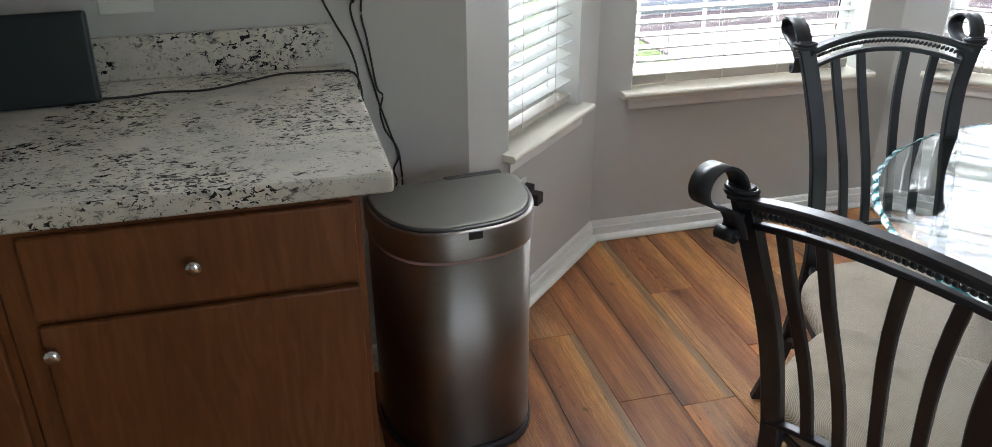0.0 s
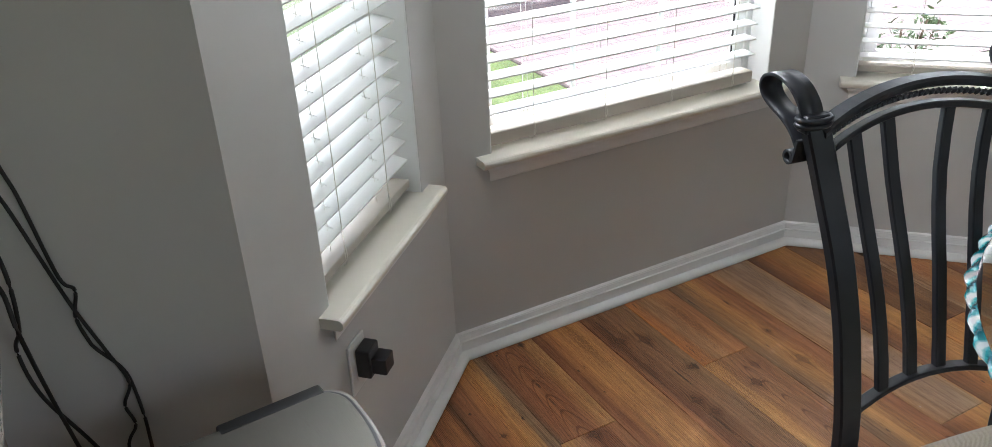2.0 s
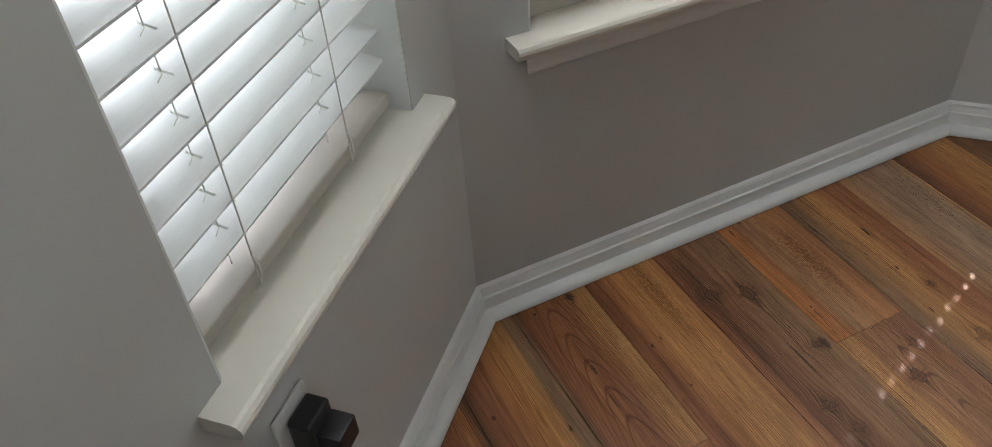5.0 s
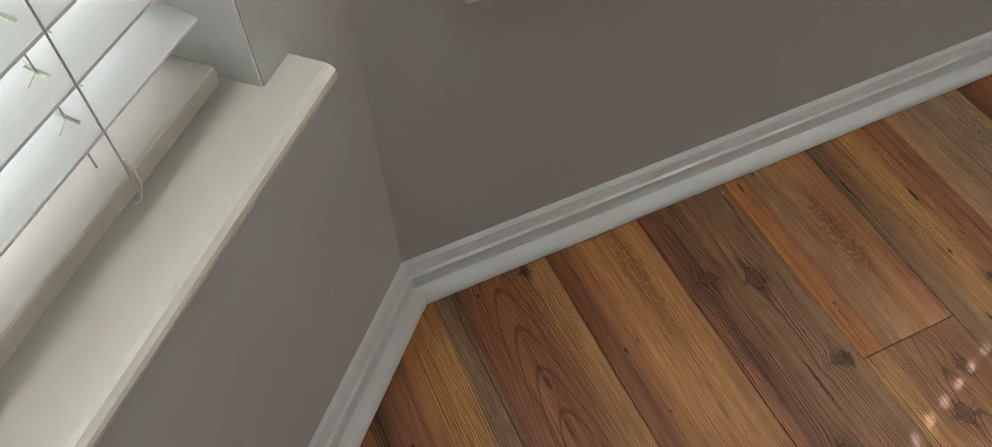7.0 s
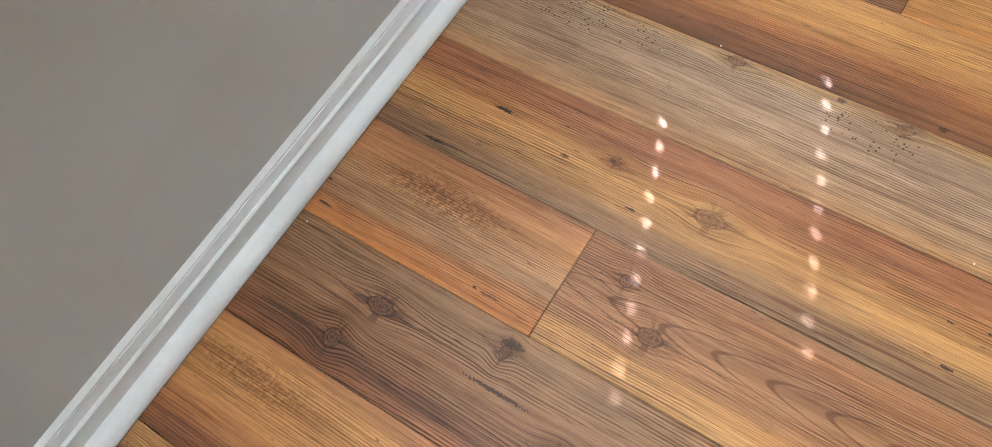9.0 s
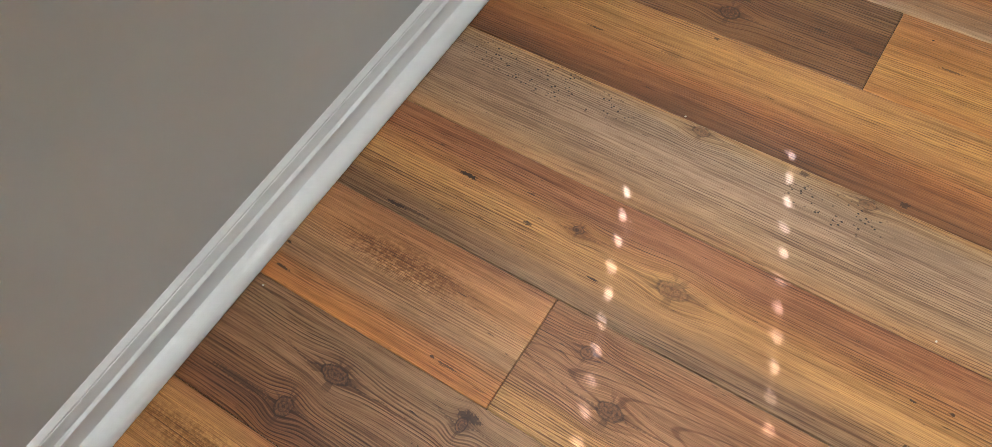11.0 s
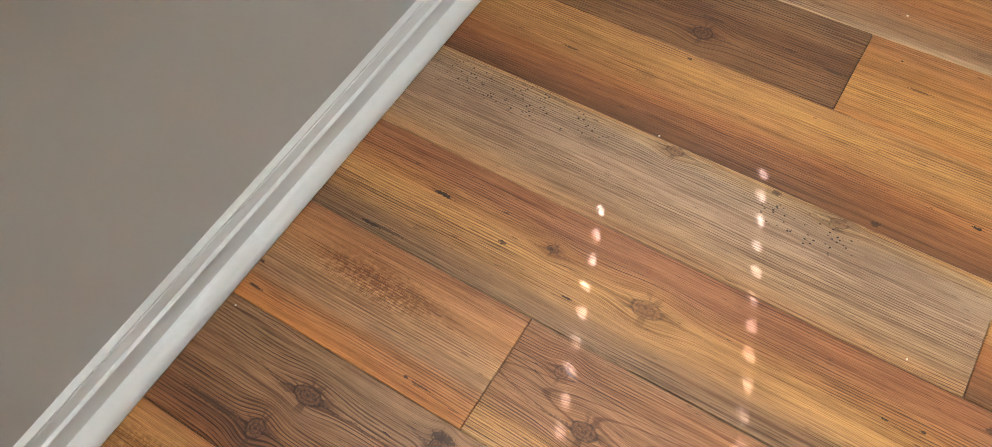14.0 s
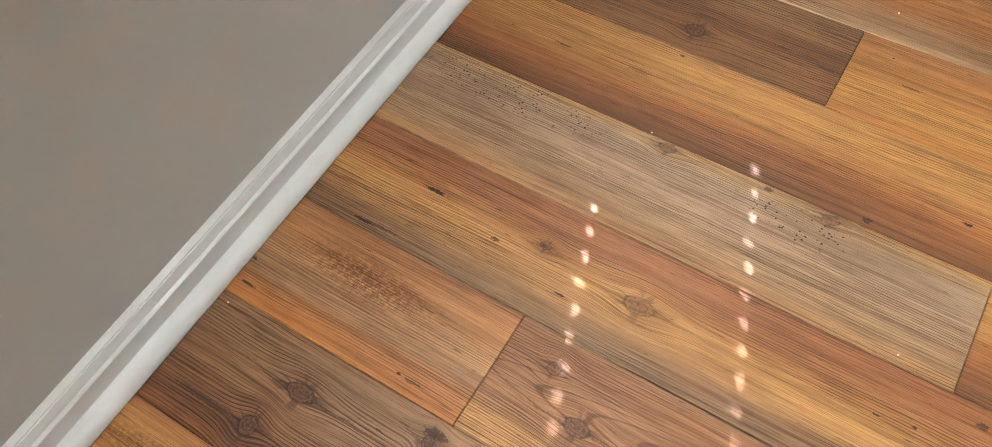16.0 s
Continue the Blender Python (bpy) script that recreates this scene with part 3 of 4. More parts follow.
# outlet under the sill with its black adapter
SA = 0.856 - 0.575
wall_plate(MA @ pose(SA + 0.008, -0.001, 0.395), 0.070, "white wall outlet under the window sill")
root = empty("power_adapter", MA @ pose(SA + 0.012, -0.010, 0.405), "black power adapter plugged in under the sill", "adapter")
bm = box(bmesh.new(), -0.024, 0.024, -0.030, 0, -0.030, 0.034, 0.004, 2)
part("housing", bm, M_PLASTIC, root)
bm = box(bmesh.new(), -0.016, 0.024, -0.060, -0.029, -0.022, 0.014, 0.003, 2)
part("plug", bm, M_PLASTIC, root)


# ---- step bin ----
def bin_outline(grow=0.0, n=40):
    """Flat at the back, round at the front."""
    w, d = 0.196 + grow, 0.292 + grow * 2
    pts = []
    for i in range(n + 1):
        a = math.pi + math.pi * i / n
        c, s = math.cos(a), math.sin(a)
        pts.append((w * math.copysign(abs(c) ** 0.72, c), 0.080 + (d - 0.075) * math.copysign(abs(s) ** 0.86, s)))
    back = 0.155 + grow
    r = 0.05
    pts = [(x, y) for x, y in pts]
    for k in range(0, 7):
        a = math.pi / 2 * k / 6
        pts.append((w - r + r * math.cos(a), back - r + r * math.sin(a)))
    for k in range(0, 7):
        a = math.pi / 2 + math.pi / 2 * k / 6
        pts.append((-w + r + r * math.cos(a), back - r + r * math.sin(a)))
    return pts


def extrude_rings(bm, rings, smooth=True, caps=True):
    vs = [[bm.verts.new((x, y, z)) for x, y in pts] for pts, z in rings]
    n = len(vs[0])
    for a, b in zip(vs, vs[1:]):
        for j in range(n):
            f = bm.faces.new((a[j], a[(j + 1) % n], b[(j + 1) % n], b[j]))
            f.smooth = smooth
    if caps:
        bm.faces.new(list(reversed(vs[0])))
        bm.faces.new(vs[-1])
    return bm


def step_bin(m):
    root = empty("trash_can", m, "half-round brushed stainless steel trash can, lid closed", "trash can")
    o = bin_outline
    part("base_ring", extrude_rings(bmesh.new(), [(o(-0.004), 0), (o(0.003), 0.004), (o(0.003), 0.024), (o(0), 0.028)]), M_PLASTIC, root, "black plastic base ring")
    part("body", extrude_rings(bmesh.new(), [(o(-0.002), 0.026), (o(-0.002), 0.575)]), M_STEEL, root)
    part("bag_edge", extrude_rings(bmesh.new(), [(o(-0.0015), 0.5585), (o(0.0005), 0.563), (o(-0.0015), 0.572)], True, False), M_BAG, root, "thin pale pink bin liner edge")
    rim = part("rim", extrude_rings(bmesh.new(), [(o(0.0), 0.570), (o(0.003), 0.5705), (o(0.003), 0.573), (o(0.003), 0.637), (o(0.002), 0.640), (o(-0.004), 0.6405)]), M_STEEL, root, "steel rim band")
    part("gasket", extrude_rings(bmesh.new(), [(o(-0.003), 0.637), (o(-0.0025), 0.6425), (o(-0.005), 0.6445), (o(-0.012), 0.6445)]), M_PLASTIC, root, "black gasket under the lid")
    lid = part("lid", extrude_rings(bmesh.new(), [(o(-0.0085), 0.640), (o(-0.0080), 0.645), (o(-0.0086), 0.6468), (o(-0.0105), 0.6475), (o(-0.018), 0.6475)]), M_LID, root, "flat brushed steel lid")
    part("hinge_cover", box(bmesh.new(), 0.015, 0.168, 0.134, 0.160, 0.60, 0.6485, 0.006, 3), M_PLASTIC, root, "dark plastic hinge cover")
    part("sensor", box(bmesh.new(), -0.017, 0.017, -0.1445, -0.133, 0.620, 0.640, 0.002, 2), M_PLASTIC, rim, "small black sensor window")
    a = part("sticker", box(bmesh.new(), -0.020, 0.020, -0.002, 0, -0.025, 0.025, 0.0006, 1), M_LABEL_DARK, rim, "black printed label", pose(0.176, 0.005, 0.606, 0, 0, 73))
    for k in range(4):
        part("print_bar", box(bmesh.new(), -0.014, 0.014 - 0.006 * (k % 2), -0.0028, -0.0022, 0.012 - 0.009 * k, 0.015 - 0.009 * k), M_LABEL_LIGHT, a)
    part("sticker", box(bmesh.new(), -0.016, 0.016, -0.002, 0, -0.018, 0.018, 0.0006, 1), M_LABEL_LIGHT, rim, "pale printed picture label", pose(0.148, -0.048, 0.602, 0, 0, 52))
    return root


def lid_steel():
    p = Mat("brushed_steel_lid", (0.50, 0.48, 0.45), 0.36, 1.0)
    n = p.noise(p.coord((90, 1, 1)), 40.0, 3.0)
    p.rough(p.math("MULTIPLY_ADD", n, 0.12, 0.42))
    p.color(p.ramp(n, [(0.3, (0.155, 0.15, 0.132)), (0.7, (0.20, 0.193, 0.172))]))
    p.bump(n, 0.03, 0.0004)
    return p.m


M_LID = lid_steel()
M_BAG = Mat("pink_plastic_film", (0.55, 0.38, 0.36), 0.3, 0.0, Alpha=0.85).m
M_LABEL_DARK = paint("label_black", (0.02, 0.02, 0.022), 0.4)
M_LABEL_LIGHT = paint("label_grey", (0.45, 0.45, 0.44), 0.4)
step_bin(pose(-0.712, -0.925, 0, 0, 0, 5))


# ---- dining chairs ----
def arc(n, fx):
    return [fx(-1 + 2 * i / (n - 1)) for i in range(n)]


def between(pts, z):
    for (z0, y0), (z1, y1) in zip(pts, pts[1:]):
        if z <= z1:
            return y0 + (y1 - y0) * (z - z0) / (z1 - z0)
    return pts[-1][1]


def lean(z):
    """How far back the chair's back stands at a height."""
    return between([(0, 0.345), (0.15, 0.305), (0.3, 0.285), (0.45, 0.280), (0.54, 0.291), (0.62, 0.308), (0.7, 0.330), (0.8, 0.363), (0.87, 0.383), (0.978, 0.401), (1.06, 0.430)], z)


def half(z):
    return between([(0, 0.215), (0.2, 0.185), (0.45, 0.161), (0.62, 0.161), (0.72, 0.162), (0.8, 0.168), (0.9, 0.186), (0.978, 0.208), (1.06, 0.212)], z)


def seat_outline(k, n=56):
    pts = []
    for i in range(n):
        a = 2 * math.pi * i / n
        c, s = math.cos(a), math.sin(a)
        e = 0.62
        x = math.copysign(abs(c) ** e, c) * 0.278
        y = math.copysign(abs(s) ** e, s) * 0.235
        x *= 1.0 - 0.10 * max(-1, min(1, y / 0.235))
        pts.append((x * k, y * k))
    return pts


def dining_chair(m, label):
    root = empty("dining_chair", m, label, "chair", "chairs round the glass table")
    for s in (-1, 1):
        pts = smooth_path([(s * half(z), lean(z), z) for z in (0.0, 0.12, 0.25, 0.45, 0.62, 0.75, 0.87, 0.968)], 5)
        part("back_post", sweep(bmesh.new(), pts, rect(0.038, 0.021, 0.003), up=(0, 1, 0), smooth=False), M_IRON, root)
        x = s * half(0.978)
        y = lean(0.978)
        bm = bmesh.new()
        for z in (0.972, 0.980):
            sweep(bm, [(x + 0.025 * math.cos(a), y + 0.016 * math.sin(a), z) for a in [2 * math.pi * i / 16 for i in range(16)]], circle(0.0042, 6), closed=True)
        box(bm, x - 0.019, x + 0.019, y - 0.011, y + 0.011, 0.960, 0.986, 0.002, 1)
        part("collar", bm, M_IRON, root)
        # the strap that loops back over the post
        loop = [(0.002, 0.980), (0.008, 0.998), (0.024, 1.016), (0.046, 1.026), (0.070, 1.026), (0.090, 1.016), (0.098, 1.000), (0.092, 0.985), (0.074, 0.974), (0.050, 0.965), (0.030, 0.951), (0.018, 0.932), (0.012, 0.910)]
        loop = [Vector((x + s * 0.010 * (q - 0.97) / 0.06, y + d, q)) for d, q in loop]
        part("strap_loop", strap(loop, 0.036, 0.0042), M_IRON, root)
        roll = [Vector((x, y + 0.010, 0.945)), Vector((x, y + 0.013, 0.926))]
        for i in range(13):
            a = radians(180 + i * 34)
            r = 0.011 - 0.0004 * i
            roll.append(Vector((x, y + 0.026 + r * math.cos(a), 0.915 + r * math.sin(a))))
        part("strap_scroll", strap(roll, 0.032, 0.004), M_IRON, root)
    # arched top rails with a rope of beads between
    def rail(z, rise):
        return arc(17, lambda u: (u * half(z), lean(z) + 0.035 * (1 - u * u), z + rise * (1 - u * u)))
    part("top_rail", sweep(bmesh.new(), rail(0.958, 0.036), rect(0.030, 0.015, 0.004), smooth=False), M_IRON, root)
    part("lower_top_rail", sweep(bmesh.new(), rail(0.924, 0.034), rect(0.016, 0.011, 0.002), smooth=False), M_IRON, root)
    bm = bmesh.new()
    n = 40
    for i in range(1, n):
        u = -1 + 2 * i / n
        p = Vector((u * half(0.945), lean(0.945) + 0.035 * (1 - u * u), 0.941 + 0.035 * (1 - u * u)))
        made = bmesh.ops.create_icosphere(bm, subdivisions=1, radius=0.0056)["verts"]
        for v in made:
            v.co = Vector((v.co.x * 1.0 + v.co.z * 0.5, v.co.y, v.co.z * 1.0)) + p
    part("bead_rope", bm, M_IRON, root, "twisted bead rope between the rails")
    part("bottom_rail", sweep(bmesh.new(), arc(13, lambda u: (u * half(0.53), lean(0.54) + 0.018 * (1 - u * u), 0.522 + 0.030 * (1 - u * u))), rect(0.020, 0.010, 0.002), smooth=False), M_IRON, root)
    for xt, xb in ((-0.125, -0.087), (-0.057, -0.028), (0.057, 0.028), (0.125, 0.087)):
        pts = []
        zb = 0.524 + 0.030 * (1 - (xb / 0.15) ** 2)
        zt = 0.924 + 0.034 * (1 - (xt / 0.190) ** 2)
        for k in range(9):
            t = k / 8
            z = zb + (zt - zb) * t
            pts.append((xb + (xt - xb) * t ** 2.0, lean(z) + (0.035 * (1 - (xt / 0.190) ** 2)) * t + (0.018 * (1 - (xb / 0.15) ** 2)) * (1 - t), z))
        part("spindle", sweep(bmesh.new(), pts, rect(0.021, 0.012, 0.002), up=(0, 1, 0), smooth=False), M_IRON, root)
    # seat
    o = seat_outline
    prof = [(0.90, 0.440), (0.975, 0.443), (1.0, 0.453), (1.0, 0.468), (0.985, 0.482), (0.95, 0.491), (0.86, 0.499), (0.68, 0.504), (0.4, 0.507), (0.1, 0.508)]
    part("seat_cushion", extrude_rings(bmesh.new(), [(o(k), z) for k, z in prof]), M_FABRIC, root, "beige woven fabric seat cushion with faint stains")
    ring = [(x, y, 0.430) for x, y in o(0.95)]
    part("seat_frame", sweep(bmesh.new(), ring, rect(0.014, 0.022, 0.002), closed=True, smooth=False), M_IRON, root)
    for s in (-1, 1):
        part("front_leg", sweep(bmesh.new(), smooth_path([(s * 0.245, -0.195, 0.435), (s * 0.255, -0.205, 0.28), (s * 0.25, -0.20, 0.12), (s * 0.262, -0.215, 0.0)], 5), rect(0.026, 0.019, 0.003), up=(0, 1, 0), smooth=False), M_IRON, root)
        part("side_stretcher", sweep(bmesh.new(), arc(15, lambda u: (s * (0.225 - 0.042 * u), 0.045 + u * 0.245, 0.225 + 0.085 * (1 - u * u))), rect(0.012, 0.012, 0.002), smooth=False), M_IRON, root)
        part("side_bar", sweep(bmesh.new(), [(s * 0.160, 0.279, 0.445), (s * 0.200, 0.12, 0.425)], rect(0.014, 0.018, 0.002), smooth=False), M_IRON, root)
    part("front_stretcher", sweep(bmesh.new(), [(-0.25, -0.2, 0.22), (0.25, -0.2, 0.22)], rect(0.016, 0.022, 0.002), smooth=False), M_IRON, root)
    part("rear_stretcher", sweep(bmesh.new(), [(-0.185, 0.298, 0.20), (0.185, 0.298, 0.20)], rect(0.014, 0.018, 0.002), smooth=False), M_IRON, root)
    return root


def strap(pts, width, thick):
    """A flat band of a given width along x that follows points in a plane across it."""
    pts = smooth_path(pts, 3)
    bm = bmesh.new()
    rings = []
    for i, p in enumerate(pts):
        a, b = pts[max(0, i - 1)], pts[min(len(pts) - 1, i + 1)]
        t = (b - a).normalized()
        nrm = Vector((0, -t.z, t.y)).normalized() * (thick / 2)
        w = Vector((width / 2, 0, 0))
        rings.append([bm.verts.new(q) for q in (p - w - nrm, p + w - nrm, p + w + nrm, p - w + nrm)])
    for a, b in zip(rings, rings[1:]):
        for j in range(4):
            bm.faces.new((a[j], a[(j + 1) % 4], b[(j + 1) % 4], b[j])).smooth = j in (0, 2)
    bm.faces.new(rings[0])
    bm.faces.new(list(reversed(rings[-1])))
    return bm


chair = dining_chair(pose(0.256, -1.415, 0, 0, 0, -10.3), "black wrought-iron dining chair with beige seat before the window")
near = copy_thing(chair, pose(0.004, -1.710, 0, 0, 0, 115.4))
tagged(near, "black wrought-iron dining chair pushed in at the table's side")

# ---- glass table ----
TC, TR, TZ = Vector((0.65, -1.741, 0)), 0.69, 0.76


def table_glass():
    p = Mat("clear_table_glass", (0.86, 0.95, 0.95), 0.0, 0.0, IOR=1.5)
    p.b.inputs["Transmission Weight"].default_value = 1.0
    return p.m


def teal_glass():
    p = Mat("teal_glass_edge", (0.02, 0.30, 0.34), 0.08, 0.0, IOR=1.5)
    p.b.inputs["Transmission Weight"].default_value = 0.35
    tc = p.n.new("ShaderNodeTexCoord")
    sp = p.n.new("ShaderNodeSeparateXYZ")
    p.l.new(tc.outputs["Object"], sp.inputs[0])
    ang = p.math("MULTIPLY", p.math("ARCTAN2", sp.outputs[1], sp.outputs[0]), 72.0)
    ph = p.math("SINE", p.math("ADD", ang, p.math("MULTIPLY", sp.outputs[2], 265.0)))
    ph = p.math("ADD", ph, p.math("MULTIPLY_ADD", p.noise(tc.outputs["Object"], 70.0, 3.0), 1.2, -0.6))
    p.color(p.ramp(p.math("MULTIPLY_ADD", ph, 0.5, 0.5), [(0.0, (0.004, 0.13, 0.17)), (0.62, (0.02, 0.34, 0.38)), (0.82, (0.30, 0.62, 0.63)), (0.95, (0.75, 0.85, 0.85))]))
    return p.m


M_TABLE, M_EDGE = table_glass(), teal_glass()
root = empty("dining_table", pose(*TC), "round glass dining table with chipped teal edge", "table")
N = 560
bm = bmesh.new()
disc = [[bm.verts.new((r * math.cos(2 * math.pi * i / 140), r * math.sin(2 * math.pi * i / 140), z)) for i in range(140)] for r, z in ((TR - 0.010, TZ - 0.012), (TR - 0.010, TZ))]
bm.faces.new(list(reversed(disc[0])))
bm.faces.new(disc[1])
for j in range(140):
    bm.faces.new((disc[0][j], disc[0][(j + 1) % 140], disc[1][(j + 1) % 140], disc[1][j]))
part("glass_top", bm, M_TABLE, root, "clear glass table top")
bm = bmesh.new()
rings = []
chips = 72
for k in range(7):
    t = k / 6
    ring = []
    for i in range(N):
        a = 2 * math.pi * i / N
        ph = chips * a + t * 3.4
        scal = 0.0062 * abs(math.sin(ph / 2)) + 0.0012 * math.sin(ph * 0.37 + 1)
        bulge = 0.006 * math.sin(math.pi * t)
        r = TR - 0.0095 + bulge + scal * (0.35 + math.sin(math.pi * t))
        z = TZ - 0.0125 + 0.0128 * t + 0.0012 * math.sin(ph + 1.0) * (1 if k in (0, 6) else 0)
        ring.append(bm.verts.new((r * math.cos(a), r * math.sin(a), z)))
    rings.append(ring)
for a, b in zip(rings, rings[1:]):
    for j in range(N):
        bm.faces.new((a[j], a[(j + 1) % N], b[(j + 1) % N], b[j]))
inner = [[bm.verts.new((( TR - 0.0098) * math.cos(2 * math.pi * i / N), (TR - 0.0098) * math.sin(2 * math.pi * i / N), z)) for i in range(N)] for z in (TZ - 0.0125, TZ + 0.0003)]
for j in range(N):
    bm.faces.new((rings[0][j], rings[0][(j + 1) % N], inner[0][(j + 1) % N], inner[0][j]))
    bm.faces.new((rings[-1][j], rings[-1][(j + 1) % N], inner[1][(j + 1) % N], inner[1][j]))
part("chipped_edge", bm, M_EDGE, root, "rippled teal glass edge")
M_BASE = Mat("grey_hammered_metal", (0.16, 0.18, 0.19), 0.3, 0.7).m
for k in range(4):
    m = pose(0, 0, 0, 0, 0, 31.8 + 90 * k)
    leg = [(0, 0.34, 0.012), (0, 0.30, 0.03), (0, 0.20, 0.14), (0, 0.13, 0.30), (0, 0.115, 0.45), (0, 0.155, 0.60), (0, 0.24, 0.69), (0, 0.32, 0.730)]
    leg += [(0, 0.375 + 0.042 * math.sin(a), 0.690 + 0.042 * math.cos(a)) for a in [radians(20 + 30 * i) for i in range(9)]]
    leg += [(0, 0.31, 0.675), (0, 0.28, 0.655)]
    lg = part("scroll_leg", strap([Vector(q) for q in leg], 0.040, 0.006), M_BASE, root, "", m)
    part("bolt", revolve(bmesh.new(), [(0.009, 0.731), (0.009, 0.736), (0.006, 0.739)], 12, pose(0, 0.350, 0)), M_PLASTIC, lg, "dark bolt")
    part("glass_pad", revolve(bmesh.new(), [(0.012, 0.716), (0.014, 0.720), (0.014, TZ - 0.0125)], 14, m @ pose(0, 0.29, 0)), M_PLASTIC, root)
bm = bmesh.new()
for z in (0.30, 0.45):
    sweep(bm, [(0.118 * math.cos(2 * math.pi * i / 24), 0.118 * math.sin(2 * math.pi * i / 24), z) for i in range(24)], rect(0.008, 0.02, 0.001), closed=True, smooth=False)
part("tie_ring", bm, M_IRON, root)

# ---- outdoors ----
def lawn():
    p = Mat("lawn_grass", (0.07, 0.13, 0.025), 0.9)
    v = p.coord()
    p.color(p.ramp(p.noise(v, 9.0, 6.0, 0.7), [(0.3, (0.07, 0.105, 0.025)), (0.55, (0.135, 0.19, 0.05)), (0.8, (0.22, 0.26, 0.10))]))
    p.rough(p.noise(v, 60.0, 3.0))
    return p.m


bm = bmesh.new()
bmesh.ops.create_grid(bm, x_segments=2, y_segments=2, size=300)
tagged(part("ground", bm, lawn(), None, "", pose(0, 0, -0.42)), "green lawn around the house", "ground", "", "structure")


def pavers():
    p = Mat("brick_pavers", (0.3, 0.17, 0.14), 0.85)
    v = p.coord()
    b = p.node("TexBrick", Scale=1.0)
    b.inputs["Brick Width"].default_value, b.inputs["Row Height"].default_value, b.inputs["Mortar Size"].default_value = 0.21, 0.105, 0.006
    b.inputs["Color1"].default_value, b.inputs["Color2"].default_value, b.inputs["Mortar"].default_value = (0.34, 0.245, 0.225, 1), (0.26, 0.195, 0.185, 1), (0.12, 0.10, 0.095, 1)
    p.l.new(v, b.inputs["Vector"])
    p.color(p.mix(0.35, b.outputs["Color"], p.ramp(p.noise(v, 3.0, 5.0), [(0.3, (0.22, 0.175, 0.175)), (0.7, (0.38, 0.285, 0.26))])))
    p.bump(b.outputs["Fac"], -0.4, 0.004)
    return p.m


bm = box(bmesh.new(), 2.15, 12.0, 1.7, 5.22, -0.43, -0.40, 0.01, 1)
tagged(part("patio", bm, pavers()), "reddish brick paver patio beside the lawn", "patio", "", "structure")


# ---- the neighbouring house across the patio ----
def siding():
    p = paint("blue_grey_siding", (0.38, 0.41, 0.45), 0.6, 0.12, 120.0, 0.1)
    return p


house = empty("house", pose(2.55, 5.25, -0.42), "blue-grey lap-sided house wall across the patio", "house")
M_SIDING = siding()
part("wall", box(bmesh.new(), 0.02, 9.0, 0.03, 0.25, 0, 3.0), M_SIDING, house)
board = bmesh.new()
vs = [board.verts.new(c) for x in (0, 9.02) for c in ((x, 0.0, 0.0), (x, 0.029, 0.0), (x, 0.029, 0.168), (x, 0.014, 0.168))]
for f in ((0, 1, 2, 3), (4, 5, 6, 7), (0, 1, 5, 4), (1, 2, 6, 5), (2, 3, 7, 6), (3, 0, 4, 7)):
    board.faces.new([vs[i] for i in f])
siding_mesh = mesh_of(board, "siding_board")
siding_mesh.materials.append(M_SIDING)
for k in range(17):
    s = new("siding_board", siding_mesh)
    s.parent = house
    s.matrix_basis = pose(0, 0, 0.03 + k * 0.17)

# ---- flowering shrub outside the window ----
def leaf_material(name, lo, hi):
    p = Mat(name, lo, 0.55)
    g = p.n.new("ShaderNodeNewGeometry")
    p.color(p.ramp(g.outputs["Random Per Island"], [(0.0, lo), (1.0, hi)]))
    return p.m


shrub = empty("shrub", pose(3.05, 1.0, -0.42), "low green shrub with small pale flowers beside the patio", "shrub")
rnd = random.Random(11)
stems, leaves, petals = bmesh.new(), bmesh.new(), bmesh.new()
for k in range(16):
    a, tilt = k * 2.4, rnd.uniform(0.2, 0.85)
    tip = Vector((math.cos(a) * 0.45 * tilt, math.sin(a) * 0.45 * tilt, rnd.uniform(0.5, 0.78) - 0.25 * tilt))
    pts = smooth_path([(0.02 * math.cos(a), 0.02 * math.sin(a), 0), tuple(tip * 0.5 + Vector((0, 0, 0.06))), tuple(tip)], 4)
    sweep(stems, pts, circle(0.006, 5))
    for j in range(70):
        f = rnd.uniform(0.35, 1.05)
        c = tip * f + Vector((rnd.gauss(0, 0.05), rnd.gauss(0, 0.05), rnd.gauss(0, 0.045)))
        flower = rnd.random() < 0.16 and f > 0.7
        size = rnd.uniform(0.018, 0.032) * (0.7 if flower else 1)
        m = Matrix.Translation(c) @ Euler((rnd.uniform(-1, 1), rnd.uniform(-1, 1), rnd.uniform(0, 6.3))).to_matrix().to_4x4()
        bm = petals if flower else leaves
        shape = [(0, -1, 0), (0.45, -0.2, 0.12), (0.3, 0.6, 0.1), (0, 1, -0.05), (-0.3, 0.6, 0.1), (-0.45, -0.2, 0.12)]
        vs = [bm.verts.new(m @ (Vector(q) * size)) for q in shape]
        bm.faces.new((vs[0], vs[1], vs[2], vs[3]))
        bm.faces.new((vs[0], vs[3], vs[4], vs[5]))
part("stems", stems, Mat("shrub_bark", (0.11, 0.075, 0.05), 0.8).m, shrub)
part("foliage", leaves, leaf_material("shrub_leaf", (0.05, 0.085, 0.03), (0.12, 0.16, 0.08)), shrub)
part("blossom", petals, leaf_material("shrub_petal", (0.6, 0.58, 0.55), (0.75, 0.7, 0.68)), shrub, "small pale blossoms")

